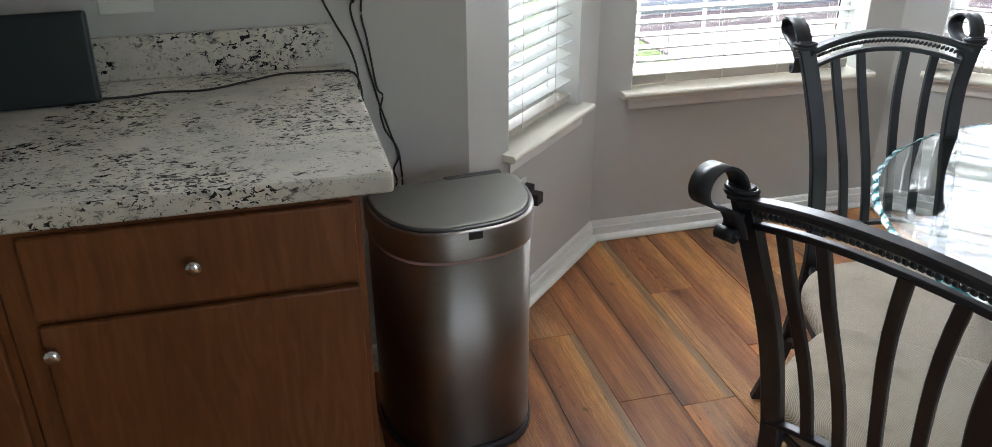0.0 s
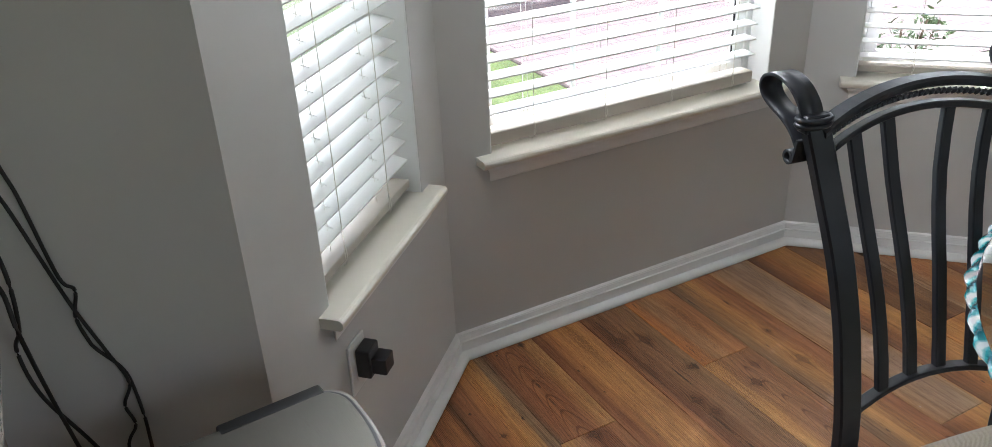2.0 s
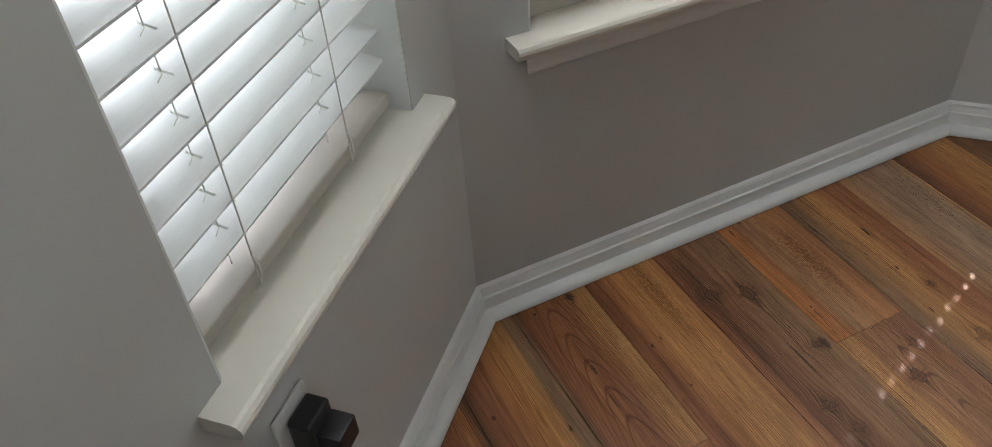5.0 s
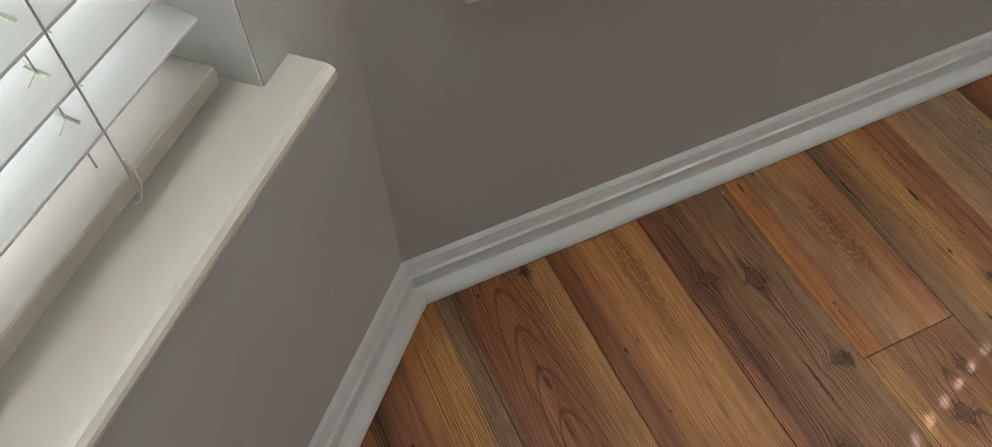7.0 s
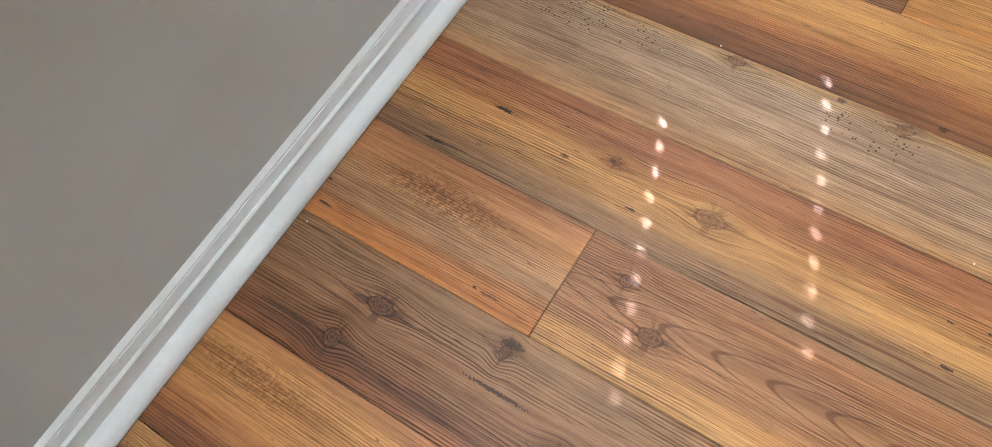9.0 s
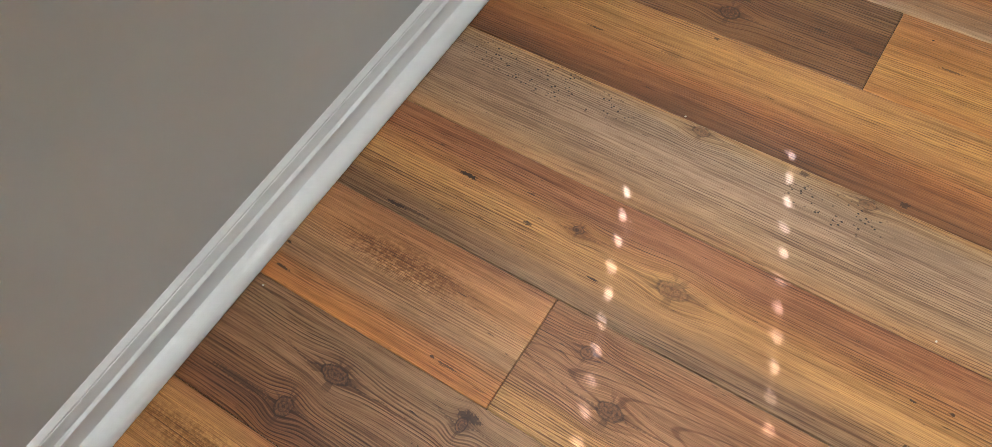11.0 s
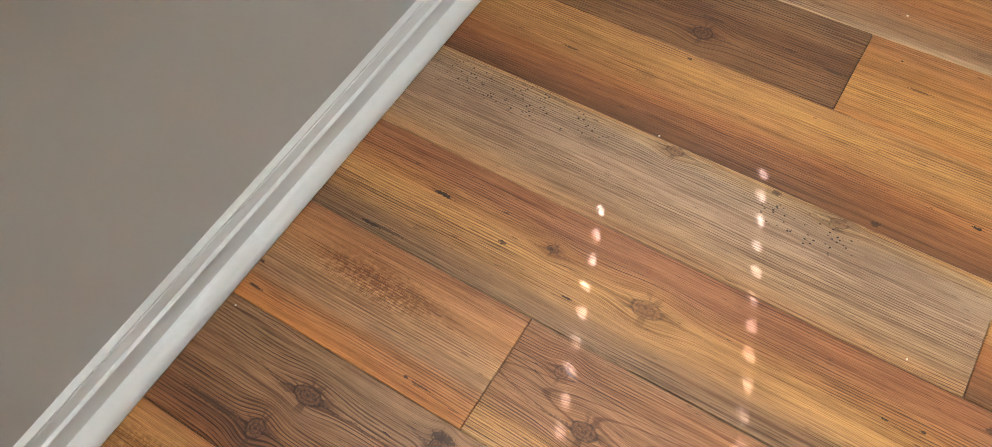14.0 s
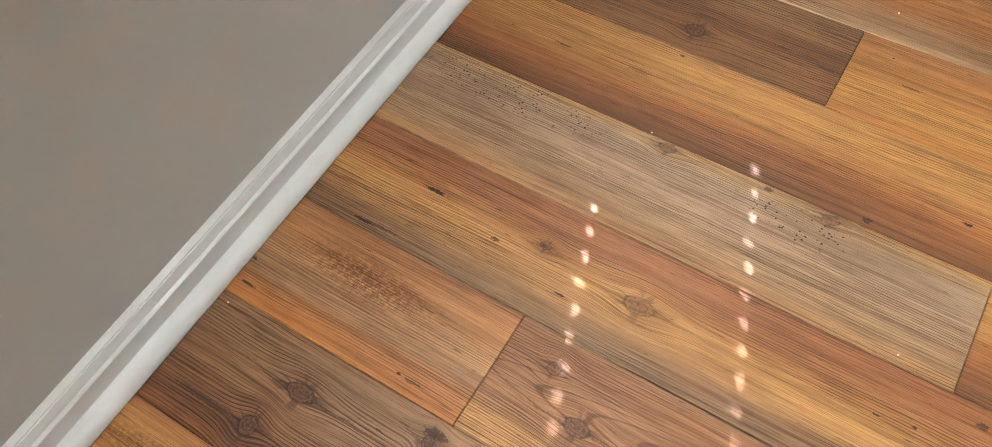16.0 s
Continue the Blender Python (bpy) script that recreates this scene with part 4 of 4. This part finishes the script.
# ---- crumbs on the planks ----
M_CRUMB = paint("crumb", (0.75, 0.70, 0.60), 0.8, 0.1, 300.0, 0.1)
rnd = random.Random(3)
for x, y in ((0.878, -0.792), (0.527, -0.055), (1.411, -0.618), (1.030, -0.399)):
    bm = bmesh.new()
    for v in bmesh.ops.create_icosphere(bm, subdivisions=1, radius=0.0016)["verts"]:
        v.co = v.co * rnd.uniform(0.7, 1.25)
        v.co.z *= 0.7
    tagged(part("crumb", bm, M_CRUMB, None, "", pose(x, y, 0.0010)), "tiny pale crumb lying on the plank floor", "crumb", "crumbs on the floor")
# ---- floor planks ----
PW, X0, PLANK_L = 0.1628, 0.214, 1.22
YEL, TAN, ORG, RED, DRK, GRY, LGR = (0.48, 0.285, 0.115), (0.43, 0.25, 0.125), (0.39, 0.19, 0.075), (0.28, 0.128, 0.062), (0.16, 0.078, 0.038), (0.28, 0.185, 0.12), (0.385, 0.285, 0.21)


def plank_wood(name, bands, knots=(), lines=0.5, stain=None, specks=(), arch=None, flecks=(), pitch=0.0037):
    """Pine-look plank: colour bands across its width, grain that runs round the knots, embossed lines that break off.
    knots: (x, y, half width, half length, darkness) from the plank's far left corner; flecks: the same, small dark checks."""
    p = Mat(name, TAN, 0.4)
    tc = p.n.new("ShaderNodeTexCoord")
    sp = p.n.new("ShaderNodeSeparateXYZ")
    p.l.new(tc.outputs["Object"], sp.inputs[0])
    x, y = sp.outputs[0], sp.outputs[1]
    oi = p.n.new("ShaderNodeObjectInfo")
    shift = p.math("MULTIPLY", oi.outputs["Random"], 53.0)

    def vec(a, b, c=0.0):
        cm = p.n.new("ShaderNodeCombineXYZ")
        for s, v in zip(cm.inputs, (a, b, c)):
            p.put(v, s)
        return cm.outputs[0]

    def grain(sx, sy, off=0.0, detail=3.0, rough=0.55):
        return p.noise(vec(p.math("MULTIPLY", xg, sx), p.math("MULTIPLY", y, sy), p.math("ADD", shift, off)), 1.0, detail, rough)

    def steps(fac, a, b, lo=0.0, hi=1.0):
        return p.ramp(fac, [(a, (lo,) * 3), (b, (hi,) * 3)])

    def times(a, b):
        return p.math("MULTIPLY", a, b)

    def darken(fac, col, tint):
        return p.mix(fac, col, p.mix(1.0, col, tint, "MULTIPLY"))

    def blob(bx, by, w, l):
        """Squared distance from a spot, 1 at its rim."""
        return p.math("ADD", p.math("POWER", p.math("DIVIDE", p.math("SUBTRACT", x, bx), w), 2.0), p.math("POWER", p.math("DIVIDE", p.math("SUBTRACT", y, by), l), 2.0))

    # the grain bends round each knot
    xg = x
    wob = p.noise(vec(x, y, shift), 120.0, 3.0, 0.6)
    mottle = p.noise(vec(x, y, shift), 330.0, 3.0, 0.6)
    cores = []
    for kx, ky, w, l, dark in knots:
        dx, dy = p.math("SUBTRACT", x, kx), p.math("SUBTRACT", y, ky)
        fall = p.math("EXPONENT", times(blob(kx, ky, w * 2.3, l * 2.2), -1.0))
        xg = p.math("SUBTRACT", xg, times(times(dx, fall), 0.80))
        r0 = p.math("SQRT", blob(kx, ky, w, l))
        r = p.math("ADD", r0, p.math("MULTIPLY_ADD", wob, 0.44, -0.22))
        rr = p.math("MAXIMUM", r0, 0.05)
        way = vec(p.math("DIVIDE", times(dx, 2.6 / w), rr), p.math("DIVIDE", times(dy, 2.6 / l), rr), times(r0, 0.35))
        lash = times(steps(p.noise(way, 1.0, 2.0, 0.5), 0.55, 0.60), p.ramp(p.math("DIVIDE", r0, 3.0), [(0.24, (0, 0, 0)), (0.34, (1, 1, 1)), (0.85, (0, 0, 0))]))
        side = p.math("ADD", dx, p.math("MULTIPLY_ADD", p.noise(vec(times(x, 8.0), times(y, 22.0), shift), 1.0, 3.0), 0.024, -0.012))
        tail = p.math("EXPONENT", times(p.math("ADD", p.math("POWER", p.math("DIVIDE", side, 0.0016), 2.0), p.math("POWER", p.math("DIVIDE", dy, l * 5.5), 2.0)), -1.0))
        cores.append((r, dark, fall, tail, lash))
    warp = p.noise(vec(times(xg, 8.0), times(y, 1.8), shift), 1.0, 2.0, 0.5)
    xg = p.math("ADD", xg, p.math("MULTIPLY_ADD", warp, 0.016, -0.008))
    soft = grain(55.0, 2.5)
    u = p.math("ADD", p.math("DIVIDE", xg, PW), p.math("MULTIPLY_ADD", soft, 0.14, -0.07))
    col = p.ramp(u, bands, "EASE")
    # cloudy colour along the board
    col = p.mix(0.75, col, p.ramp(grain(16.0, 2.6, 2.0, 4.0), [(0.28, (0.66, 0.60, 0.56)), (0.48, (1.0, 0.99, 0.98)), (0.75, (1.16, 1.14, 1.10))]), "MULTIPLY")
    col = p.mix(0.8, col, p.ramp(grain(70.0, 9.0, 31.0, 5.0, 0.7), [(0.32, (0.78, 0.73, 0.69)), (0.5, (1.0, 1.0, 1.0)), (0.7, (1.12, 1.11, 1.09))]), "MULTIPLY")
    col = p.mix(1.0, col, p.ramp(grain(800.0, 14.0, 5.0, 2.0), [(0.34, (0.74, 0.71, 0.68)), (0.5, (1.0, 1.0, 1.0)), (0.68, (1.10, 1.10, 1.09))]), "MULTIPLY")
    if arch:                                  # cathedral figure
        ax, ay, aw, al = arch
        para = p.math("ADD", times(p.math("SUBTRACT", y, ay), 1.0 / al), p.math("POWER", p.math("DIVIDE", p.math("SUBTRACT", x, ax), aw), 2.0))
        ring = p.math("SINE", p.math("ADD", times(para, 9.0), times(warp, 5.0)))
        col = darken(times(steps(ring, 0.80, 0.97), 0.75), col, (0.46, 0.36, 0.30))
    # embossed lines, in patches, breaking off along the board
    turn = p.math("ADD", times(xg, 1.0 / pitch), times(grain(30.0, 3.5, 9.0), 3.2))
    wave = p.math("MULTIPLY_ADD", p.math("SINE", times(turn, 2 * math.pi)), 0.5, 0.5)
    where = steps(grain(20.0, 2.6, 7.0, 2.0), 0.40, 0.60, 0.12, 1.0)
    broken = steps(grain(420.0, 22.0, 13.0, 2.0), 0.34, 0.52, 0.25, 1.0)
    fine = times(times(steps(wave, 0.56, 0.88), where), broken)
    col = darken(times(fine, min(1.0, 0.45 + lines * 0.8)), col, (0.33, 0.26, 0.22))
    thin = times(steps(p.math("MULTIPLY_ADD", p.math("SINE", times(turn, 4.3 * math.pi)), 0.5, 0.5), 0.6, 0.95), broken)
    col = darken(times(thin, 0.6), col, (0.52, 0.44, 0.38))
    # long dark streaks, sharp on the grain
    streak = grain(210.0, 2.2, 11.0, 4.0, 0.7)
    col = p.mix(0.85, col, p.ramp(grain(120.0, 1.7, 17.0, 4.0, 0.65), [(0.34, (0.74, 0.69, 0.65)), (0.5, (1.0, 0.99, 0.98)), (0.66, (1.10, 1.10, 1.09))]), "MULTIPLY")
    col = darken(times(steps(streak, 0.57, 0.63), min(1.0, lines * 1.5)), col, (0.50, 0.40, 0.34))
    # short pores and checks
    col = p.mix(times(steps(grain(420.0, 34.0, 1.0, 2.0), 0.70, 0.74), 0.75), col, (0.045, 0.022, 0.014))
    col = p.mix(steps(grain(120.0, 14.0, 3.0, 3.0, 0.6), 0.755, 0.775), col, (0.03, 0.016, 0.012))
    if stain:                                 # a worn brown patch
        sx, sy, sw, sl, tint = stain
        area = p.math("EXPONENT", times(blob(sx, sy, sw, sl), -1.0))
        grit = p.noise(vec(x, times(y, 0.8), shift), 190.0, 5.0, 0.75)
        col = darken(p.math("MULTIPLY", times(area, 1.5), steps(grit, 0.44, 0.55), clamp=True), col, tint)
    for sx, sy, sw, sl in specks:             # worm holes
        vo = p.node("TexVoronoi", Scale=190.0)
        p.l.new(vec(x, times(y, 0.75), shift), vo.inputs["Vector"])
        dots = p.ramp(vo.outputs["Distance"], [(0.20, (1, 1, 1)), (0.27, (0, 0, 0))])
        keep = steps(p.noise(vec(x, y, shift), 55.0, 2.0), 0.42, 0.50)
        near = steps(p.math("EXPONENT", times(blob(sx, sy, sw, sl), -1.0)), 0.25, 0.5)
        col = p.mix(times(times(dots, keep), near), col, (0.035, 0.024, 0.020))
    for r, dark, fall, tail, lash in cores:
        col = darken(times(p.math("POWER", fall, 1.5), 0.55 * dark), col, (0.55, 0.43, 0.36))
        col = p.mix(times(lash, 0.25 + 0.5 * dark), col, (0.06, 0.026, 0.014))
        col = p.mix(times(times(tail, steps(mottle, 0.38, 0.52)), 0.9 * dark), col, (0.045, 0.022, 0.014))
        body = p.mix(steps(mottle, 0.35, 0.65), tuple(c * (1.25 - 0.7 * dark) for c in RED), (0.05, 0.026, 0.018))
        inner = times(steps(p.math("SINE", times(r, 15.0)), 0.35, 0.8), 0.6)
        body = p.mix(inner, body, (0.035, 0.016, 0.010))
        col = p.mix(times(p.ramp(r, [(0.82, (1, 1, 1)), (0.98, (0, 0, 0))]), 0.25 + 0.7 * dark), col, body)
        rim = p.ramp(p.math("DIVIDE", r, 2.0), [(0.40, (0, 0, 0)), (0.45, (1, 1, 1)), (0.49, (1, 1, 1)), (0.54, (0, 0, 0))])
        col = p.mix(times(times(rim, steps(mottle, 0.25, 0.5)), 0.15 + 0.75 * dark), col, (0.035, 0.016, 0.010))
    for fx, fy, w, l, dark in flecks:
        spot = p.math("ADD", p.math("SQRT", blob(fx, fy, w * 0.8, l)), p.math("MULTIPLY_ADD", mottle, 2.4, -1.2))
        col = p.mix(times(p.ramp(spot, [(0.70, (1, 1, 1)), (1.0, (0, 0, 0))]), dark), col, (0.032, 0.015, 0.010))
    col = p.mix(1.0, col, (1.20, 1.05, 0.90), "MULTIPLY")
    p.color(col)
    p.rough(p.math("MULTIPLY_ADD", soft, 0.18, 0.36))
    p.b.inputs["Specular IOR Level"].default_value = 0.42
    p.bump(p.math("ADD", times(fine, -1.0), times(thin, -0.4)), 0.45, 0.0007)
    return p.m


def kn(k, far, *pts):
    """Knots given by their place in the room, as the plank in row k that begins at far sees them."""
    return [(x - (X0 + k * PW), y - far, w, l, d) for x, y, w, l, d in pts]


ENDS = {0: -0.805, -1: -0.444, 2: -0.389, 6: -0.587, 4: -0.860, -3: -0.960, 1: -1.05, 3: -1.12, 5: -0.98, 7: -0.22, -2: -1.02}
CUSTOM = {
    (-3, 0): plank_wood("plank_russet", [(0.0, RED), (0.3, ORG), (0.6, RED), (0.85, ORG), (1.0, DRK)], lines=0.5),
    (-2, 0): plank_wood("plank_golden_grey_edge", [(0.0, DRK), (0.25, RED), (0.45, ORG), (0.6, (0.48, 0.26, 0.09)), (0.78, YEL), (0.88, (0.27, 0.20, 0.13)), (1.0, GRY)], kn(-2, 0, (-0.05, -0.36, 0.006, 0.006, 0.8)), 0.4, flecks=kn(-2, 0, (0.022, -0.329, 0.004, 0.008, 0.95), (-0.084, -0.247, 0.005, 0.005, 0.8))),
    (-1, 0): plank_wood("plank_cathedral", [(0.0, (0.24, 0.17, 0.11)), (0.12, RED), (0.4, (0.34, 0.16, 0.07)), (0.62, RED), (0.74, (0.36, 0.19, 0.08)), (0.82, YEL), (1.0, (0.47, 0.29, 0.13))],
                             kn(-1, 0, (0.173, -0.05, 0.007, 0.009, 1.0)), 0.45, arch=(0.070, -0.33, 0.030, 0.10),
                             flecks=kn(-1, 0, (0.172, -0.05, 0.006, 0.007, 0.9), (0.092, -0.059, 0.004, 0.004, 0.9), (0.122, -0.228, 0.005, 0.014, 0.7), (0.117, -0.302, 0.004, 0.02, 0.6))),
    (-1, 1): plank_wood("plank_tan_knot", [(0.0, YEL), (0.3, TAN), (0.5, RED), (1.0, (0.33, 0.16, 0.075))], kn(-1, -0.444, (0.139, -0.457, 0.010, 0.012, 0.7)), 0.5),
    (0, 0): plank_wood("plank_honey", [(0.0, RED), (0.14, (0.25, 0.11, 0.05)), (0.28, ORG), (0.45, (0.47, 0.26, 0.10)), (0.8, (0.49, 0.28, 0.11)), (1.0, (0.34, 0.17, 0.075))],
                       (), 0.28, stain=(0.115, -0.12, 0.020, 0.09, (0.66, 0.58, 0.50)), flecks=kn(0, 0, (0.245, -0.233, 0.003, 0.007, 0.95), (0.254, -0.34, 0.002, 0.004, 0.8))),
    (1, 0): plank_wood("plank_grey_knots", [(0.0, (0.33, 0.16, 0.075)), (0.12, (0.20, 0.095, 0.05)), (0.35, (0.235, 0.13, 0.068)), (0.6, (0.285, 0.172, 0.098)), (0.85, (0.25, 0.16, 0.092)), (1.0, (0.30, 0.19, 0.11))],
                       kn(1, 0, (0.417, -0.182, 0.013, 0.012, 0.9), (0.480, -0.211, 0.011, 0.021, 1.0), (0.431, -0.488, 0.010, 0.012, 0.8), (0.443, -0.545, 0.008, 0.009, 0.6), (0.509, -0.375, 0.010, 0.007, 0.9)), 0.62, pitch=0.0044,
                       flecks=kn(1, 0, (0.521, -0.379, 0.008, 0.016, 0.8), (0.462, -0.391, 0.0032, 0.05, 0.85), (0.432, -0.706, 0.0045, 0.05, 0.85), (0.426, -0.593, 0.003, 0.05, 0.75), (0.415, -0.12, 0.006, 0.05, 0.6))),
    (2, 0): plank_wood("plank_orange_edge", [(0.0, (0.44, 0.20, 0.065)), (0.2, ORG), (0.32, (0.36, 0.225, 0.13)), (0.5, (0.42, 0.26, 0.14)), (0.7, (0.44, 0.24, 0.11)), (0.9, (0.41, 0.215, 0.10)), (1.0, (0.32, 0.165, 0.085))],
                       (), 0.32, stain=(0.103, -0.19, 0.022, 0.085, (0.60, 0.50, 0.42)),
                       flecks=kn(2, 0, (0.594, -0.043, 0.003, 0.004, 0.9), (0.561, -0.059, 0.0025, 0.012, 0.9), (0.56, -0.298, 0.002, 0.004, 0.9), (0.559, -0.322, 0.0018, 0.016, 0.7))),
    (2, 1): plank_wood("plank_rose_knot", [(0.0, (0.48, 0.30, 0.13)), (0.18, YEL), (0.3, (0.35, 0.195, 0.10)), (0.6, (0.32, 0.178, 0.095)), (0.85, (0.36, 0.19, 0.095)), (1.0, (0.28, 0.16, 0.088))],
                       kn(2, -0.389, (0.610, -0.512, 0.011, 0.017, 0.75), (0.660, -0.455, 0.009, 0.009, 0.5)), 0.5, arch=(0.09, -0.33, 0.022, 0.10)),
    (3, 0): plank_wood("plank_yellow_band", [(0.0, (0.25, 0.17, 0.105)), (0.16, (0.26, 0.16, 0.088)), (0.28, (0.43, 0.26, 0.115)), (0.48, YEL), (0.6, (0.42, 0.22, 0.09)), (0.78, (0.33, 0.155, 0.075)), (1.0, (0.30, 0.14, 0.07))],
                       kn(3, 0, (0.783, -0.504, 0.012, 0.021, 0.35), (0.800, -0.362, 0.006, 0.008, 0.6)), 0.5,
                       flecks=kn(3, 0, (0.713, -0.131, 0.003, 0.018, 1), (0.715, -0.157, 0.003, 0.03, 0.6), (0.8, -0.191, 0.004, 0.018, 1), (0.776, -0.3, 0.004, 0.006, 0.8), (0.799, -0.36, 0.004, 0.004, 0.6), (0.796, -0.794, 0.002, 0.005, 0.9), (0.803, -0.835, 0.002, 0.004, 0.9), (0.842, -0.899, 0.006, 0.007, 0.7), (0.748, -0.412, 0.002, 0.008, 0.9), (0.742, -0.808, 0.003, 0.008, 0.9))),
    (4, 0): plank_wood("plank_weathered_grey", [(0.0, (0.40, 0.25, 0.13)), (0.25, (0.38, 0.27, 0.175)), (0.55, LGR), (0.8, (0.36, 0.275, 0.205)), (0.93, (0.40, 0.29, 0.18)), (1.0, (0.48, 0.30, 0.13))],
                       kn(4, 0, (1.018, -0.429, 0.008, 0.013, 0.5), (1.016, -0.66, 0.007, 0.012, 0.5)), 0.42, specks=((0.130, -0.19, 0.030, 0.15), (0.122, -0.63, 0.026, 0.07)),
                       flecks=kn(4, 0, (1.021, -0.574, 0.005, 0.007, 0.7))),
    (5, 0): plank_wood("plank_two_tone", [(0.0, (0.18, 0.088, 0.042)), (0.22, (0.25, 0.115, 0.05)), (0.38, (0.37, 0.17, 0.065)), (0.55, (0.43, 0.235, 0.09)), (0.75, (0.48, 0.28, 0.105)), (1.0, (0.44, 0.25, 0.10))],
                       (), 0.4, flecks=kn(5, 0, (1.038, -0.699, 0.006, 0.007, 0.8), (1.18, -0.375, 0.003, 0.004, 0.8), (1.115, -0.21, 0.002, 0.014, 0.8), (1.123, -0.332, 0.006, 0.02, 0.4), (1.094, -0.81, 0.003, 0.008, 1))),
    (6, 0): plank_wood("plank_dark_knot", [(0.0, (0.27, 0.15, 0.07)), (0.3, (0.235, 0.128, 0.062)), (0.55, (0.19, 0.10, 0.05)), (0.75, (0.26, 0.155, 0.08)), (1.0, (0.22, 0.13, 0.07))],
                       kn(6, 0, (1.236, -0.381, 0.012, 0.015, 0.9)), 0.7, pitch=0.0044, flecks=kn(6, 0, (1.265, -0.507, 0.003, 0.014, 0.7), (1.255, -0.578, 0.003, 0.02, 0.7), (1.27, -0.385, 0.004, 0.018, 0.6))),
    (6, 1): plank_wood("plank_amber", [(0.0, (0.42, 0.21, 0.07)), (0.3, (0.49, 0.28, 0.095)), (0.6, (0.45, 0.235, 0.08)), (1.0, (0.36, 0.18, 0.075))], (), 0.35, flecks=kn(6, -0.587, (1.278, -0.679, 0.0025, 0.02, 0.7), (1.321, -0.64, 0.002, 0.002, 1))),
    (7, 1): plank_wood("plank_pale_edge", [(0.0, (0.42, 0.32, 0.22)), (0.15, (0.30, 0.19, 0.11)), (0.5, ORG), (1.0, (0.40, 0.22, 0.09))], kn(7, -0.22, (1.40, -0.32, 0.01, 0.012, 0.6)), 0.45),
}
SPARE = [CUSTOM[key] for key in ((-3, 0), (0, 0), (5, 0), (6, 1), (2, 0), (7, 1), (-2, 0))]


def plank_mesh(length, material, left=0.0, right=0.0):
    """A plank with its far end at y = 0, cut back at its left or right corner along a slanted wall."""
    bm = box(bmesh.new(), 0.0004, PW - 0.0004, -length + 0.0004, -0.0004, -0.006, 0.0, 0.0011, 1)
    for v in bm.verts:
        if v.co.y > -length / 2:
            f = v.co.x / PW
            v.co.y -= left * (1 - f) + right * f
    me = mesh_of(bm, "plank")
    me.materials.append(material)
    return me


def far_wall(x):
    """Where the floor ends at a place across the room."""
    return max(-BAY, min(0.0, x, WIDE - x)) + 0.012


meshes = {}
rnd = random.Random(5)
for k in range(-21, 16):
    x = X0 + k * PW
    end = ENDS.get(k, -rnd.uniform(0.2, 1.2))
    fl, fr = far_wall(x), far_wall(x + PW)
    far = max(fl, fr)
    if fl == fr:
        far = fl - 0.012
    y, row = end + PLANK_L, 0
    while y > W_BACK:
        y0, y1 = max(y - PLANK_L, W_BACK), min(y, far)
        if y1 - y0 > 0.17 or (fl == fr and y1 - y0 > 0.02):
            if x < W_RIGHT and x + PW > W_LEFT:
                mat = CUSTOM.get((k, row)) or SPARE[rnd.randrange(len(SPARE))]
                cut = (0.0, 0.0) if y1 < far or fl == fr else (far - fl, far - fr)
                key = (round(y1 - y0, 3), mat.name, round(cut[0], 3), round(cut[1], 3))
                if key not in meshes:
                    meshes[key] = plank_mesh(key[0], mat, *cut)
                pl = new("plank", meshes[key])
                pl.parent = floor
                pl.matrix_basis = pose(x, y1, 0)
                row += 1
        y -= PLANK_L
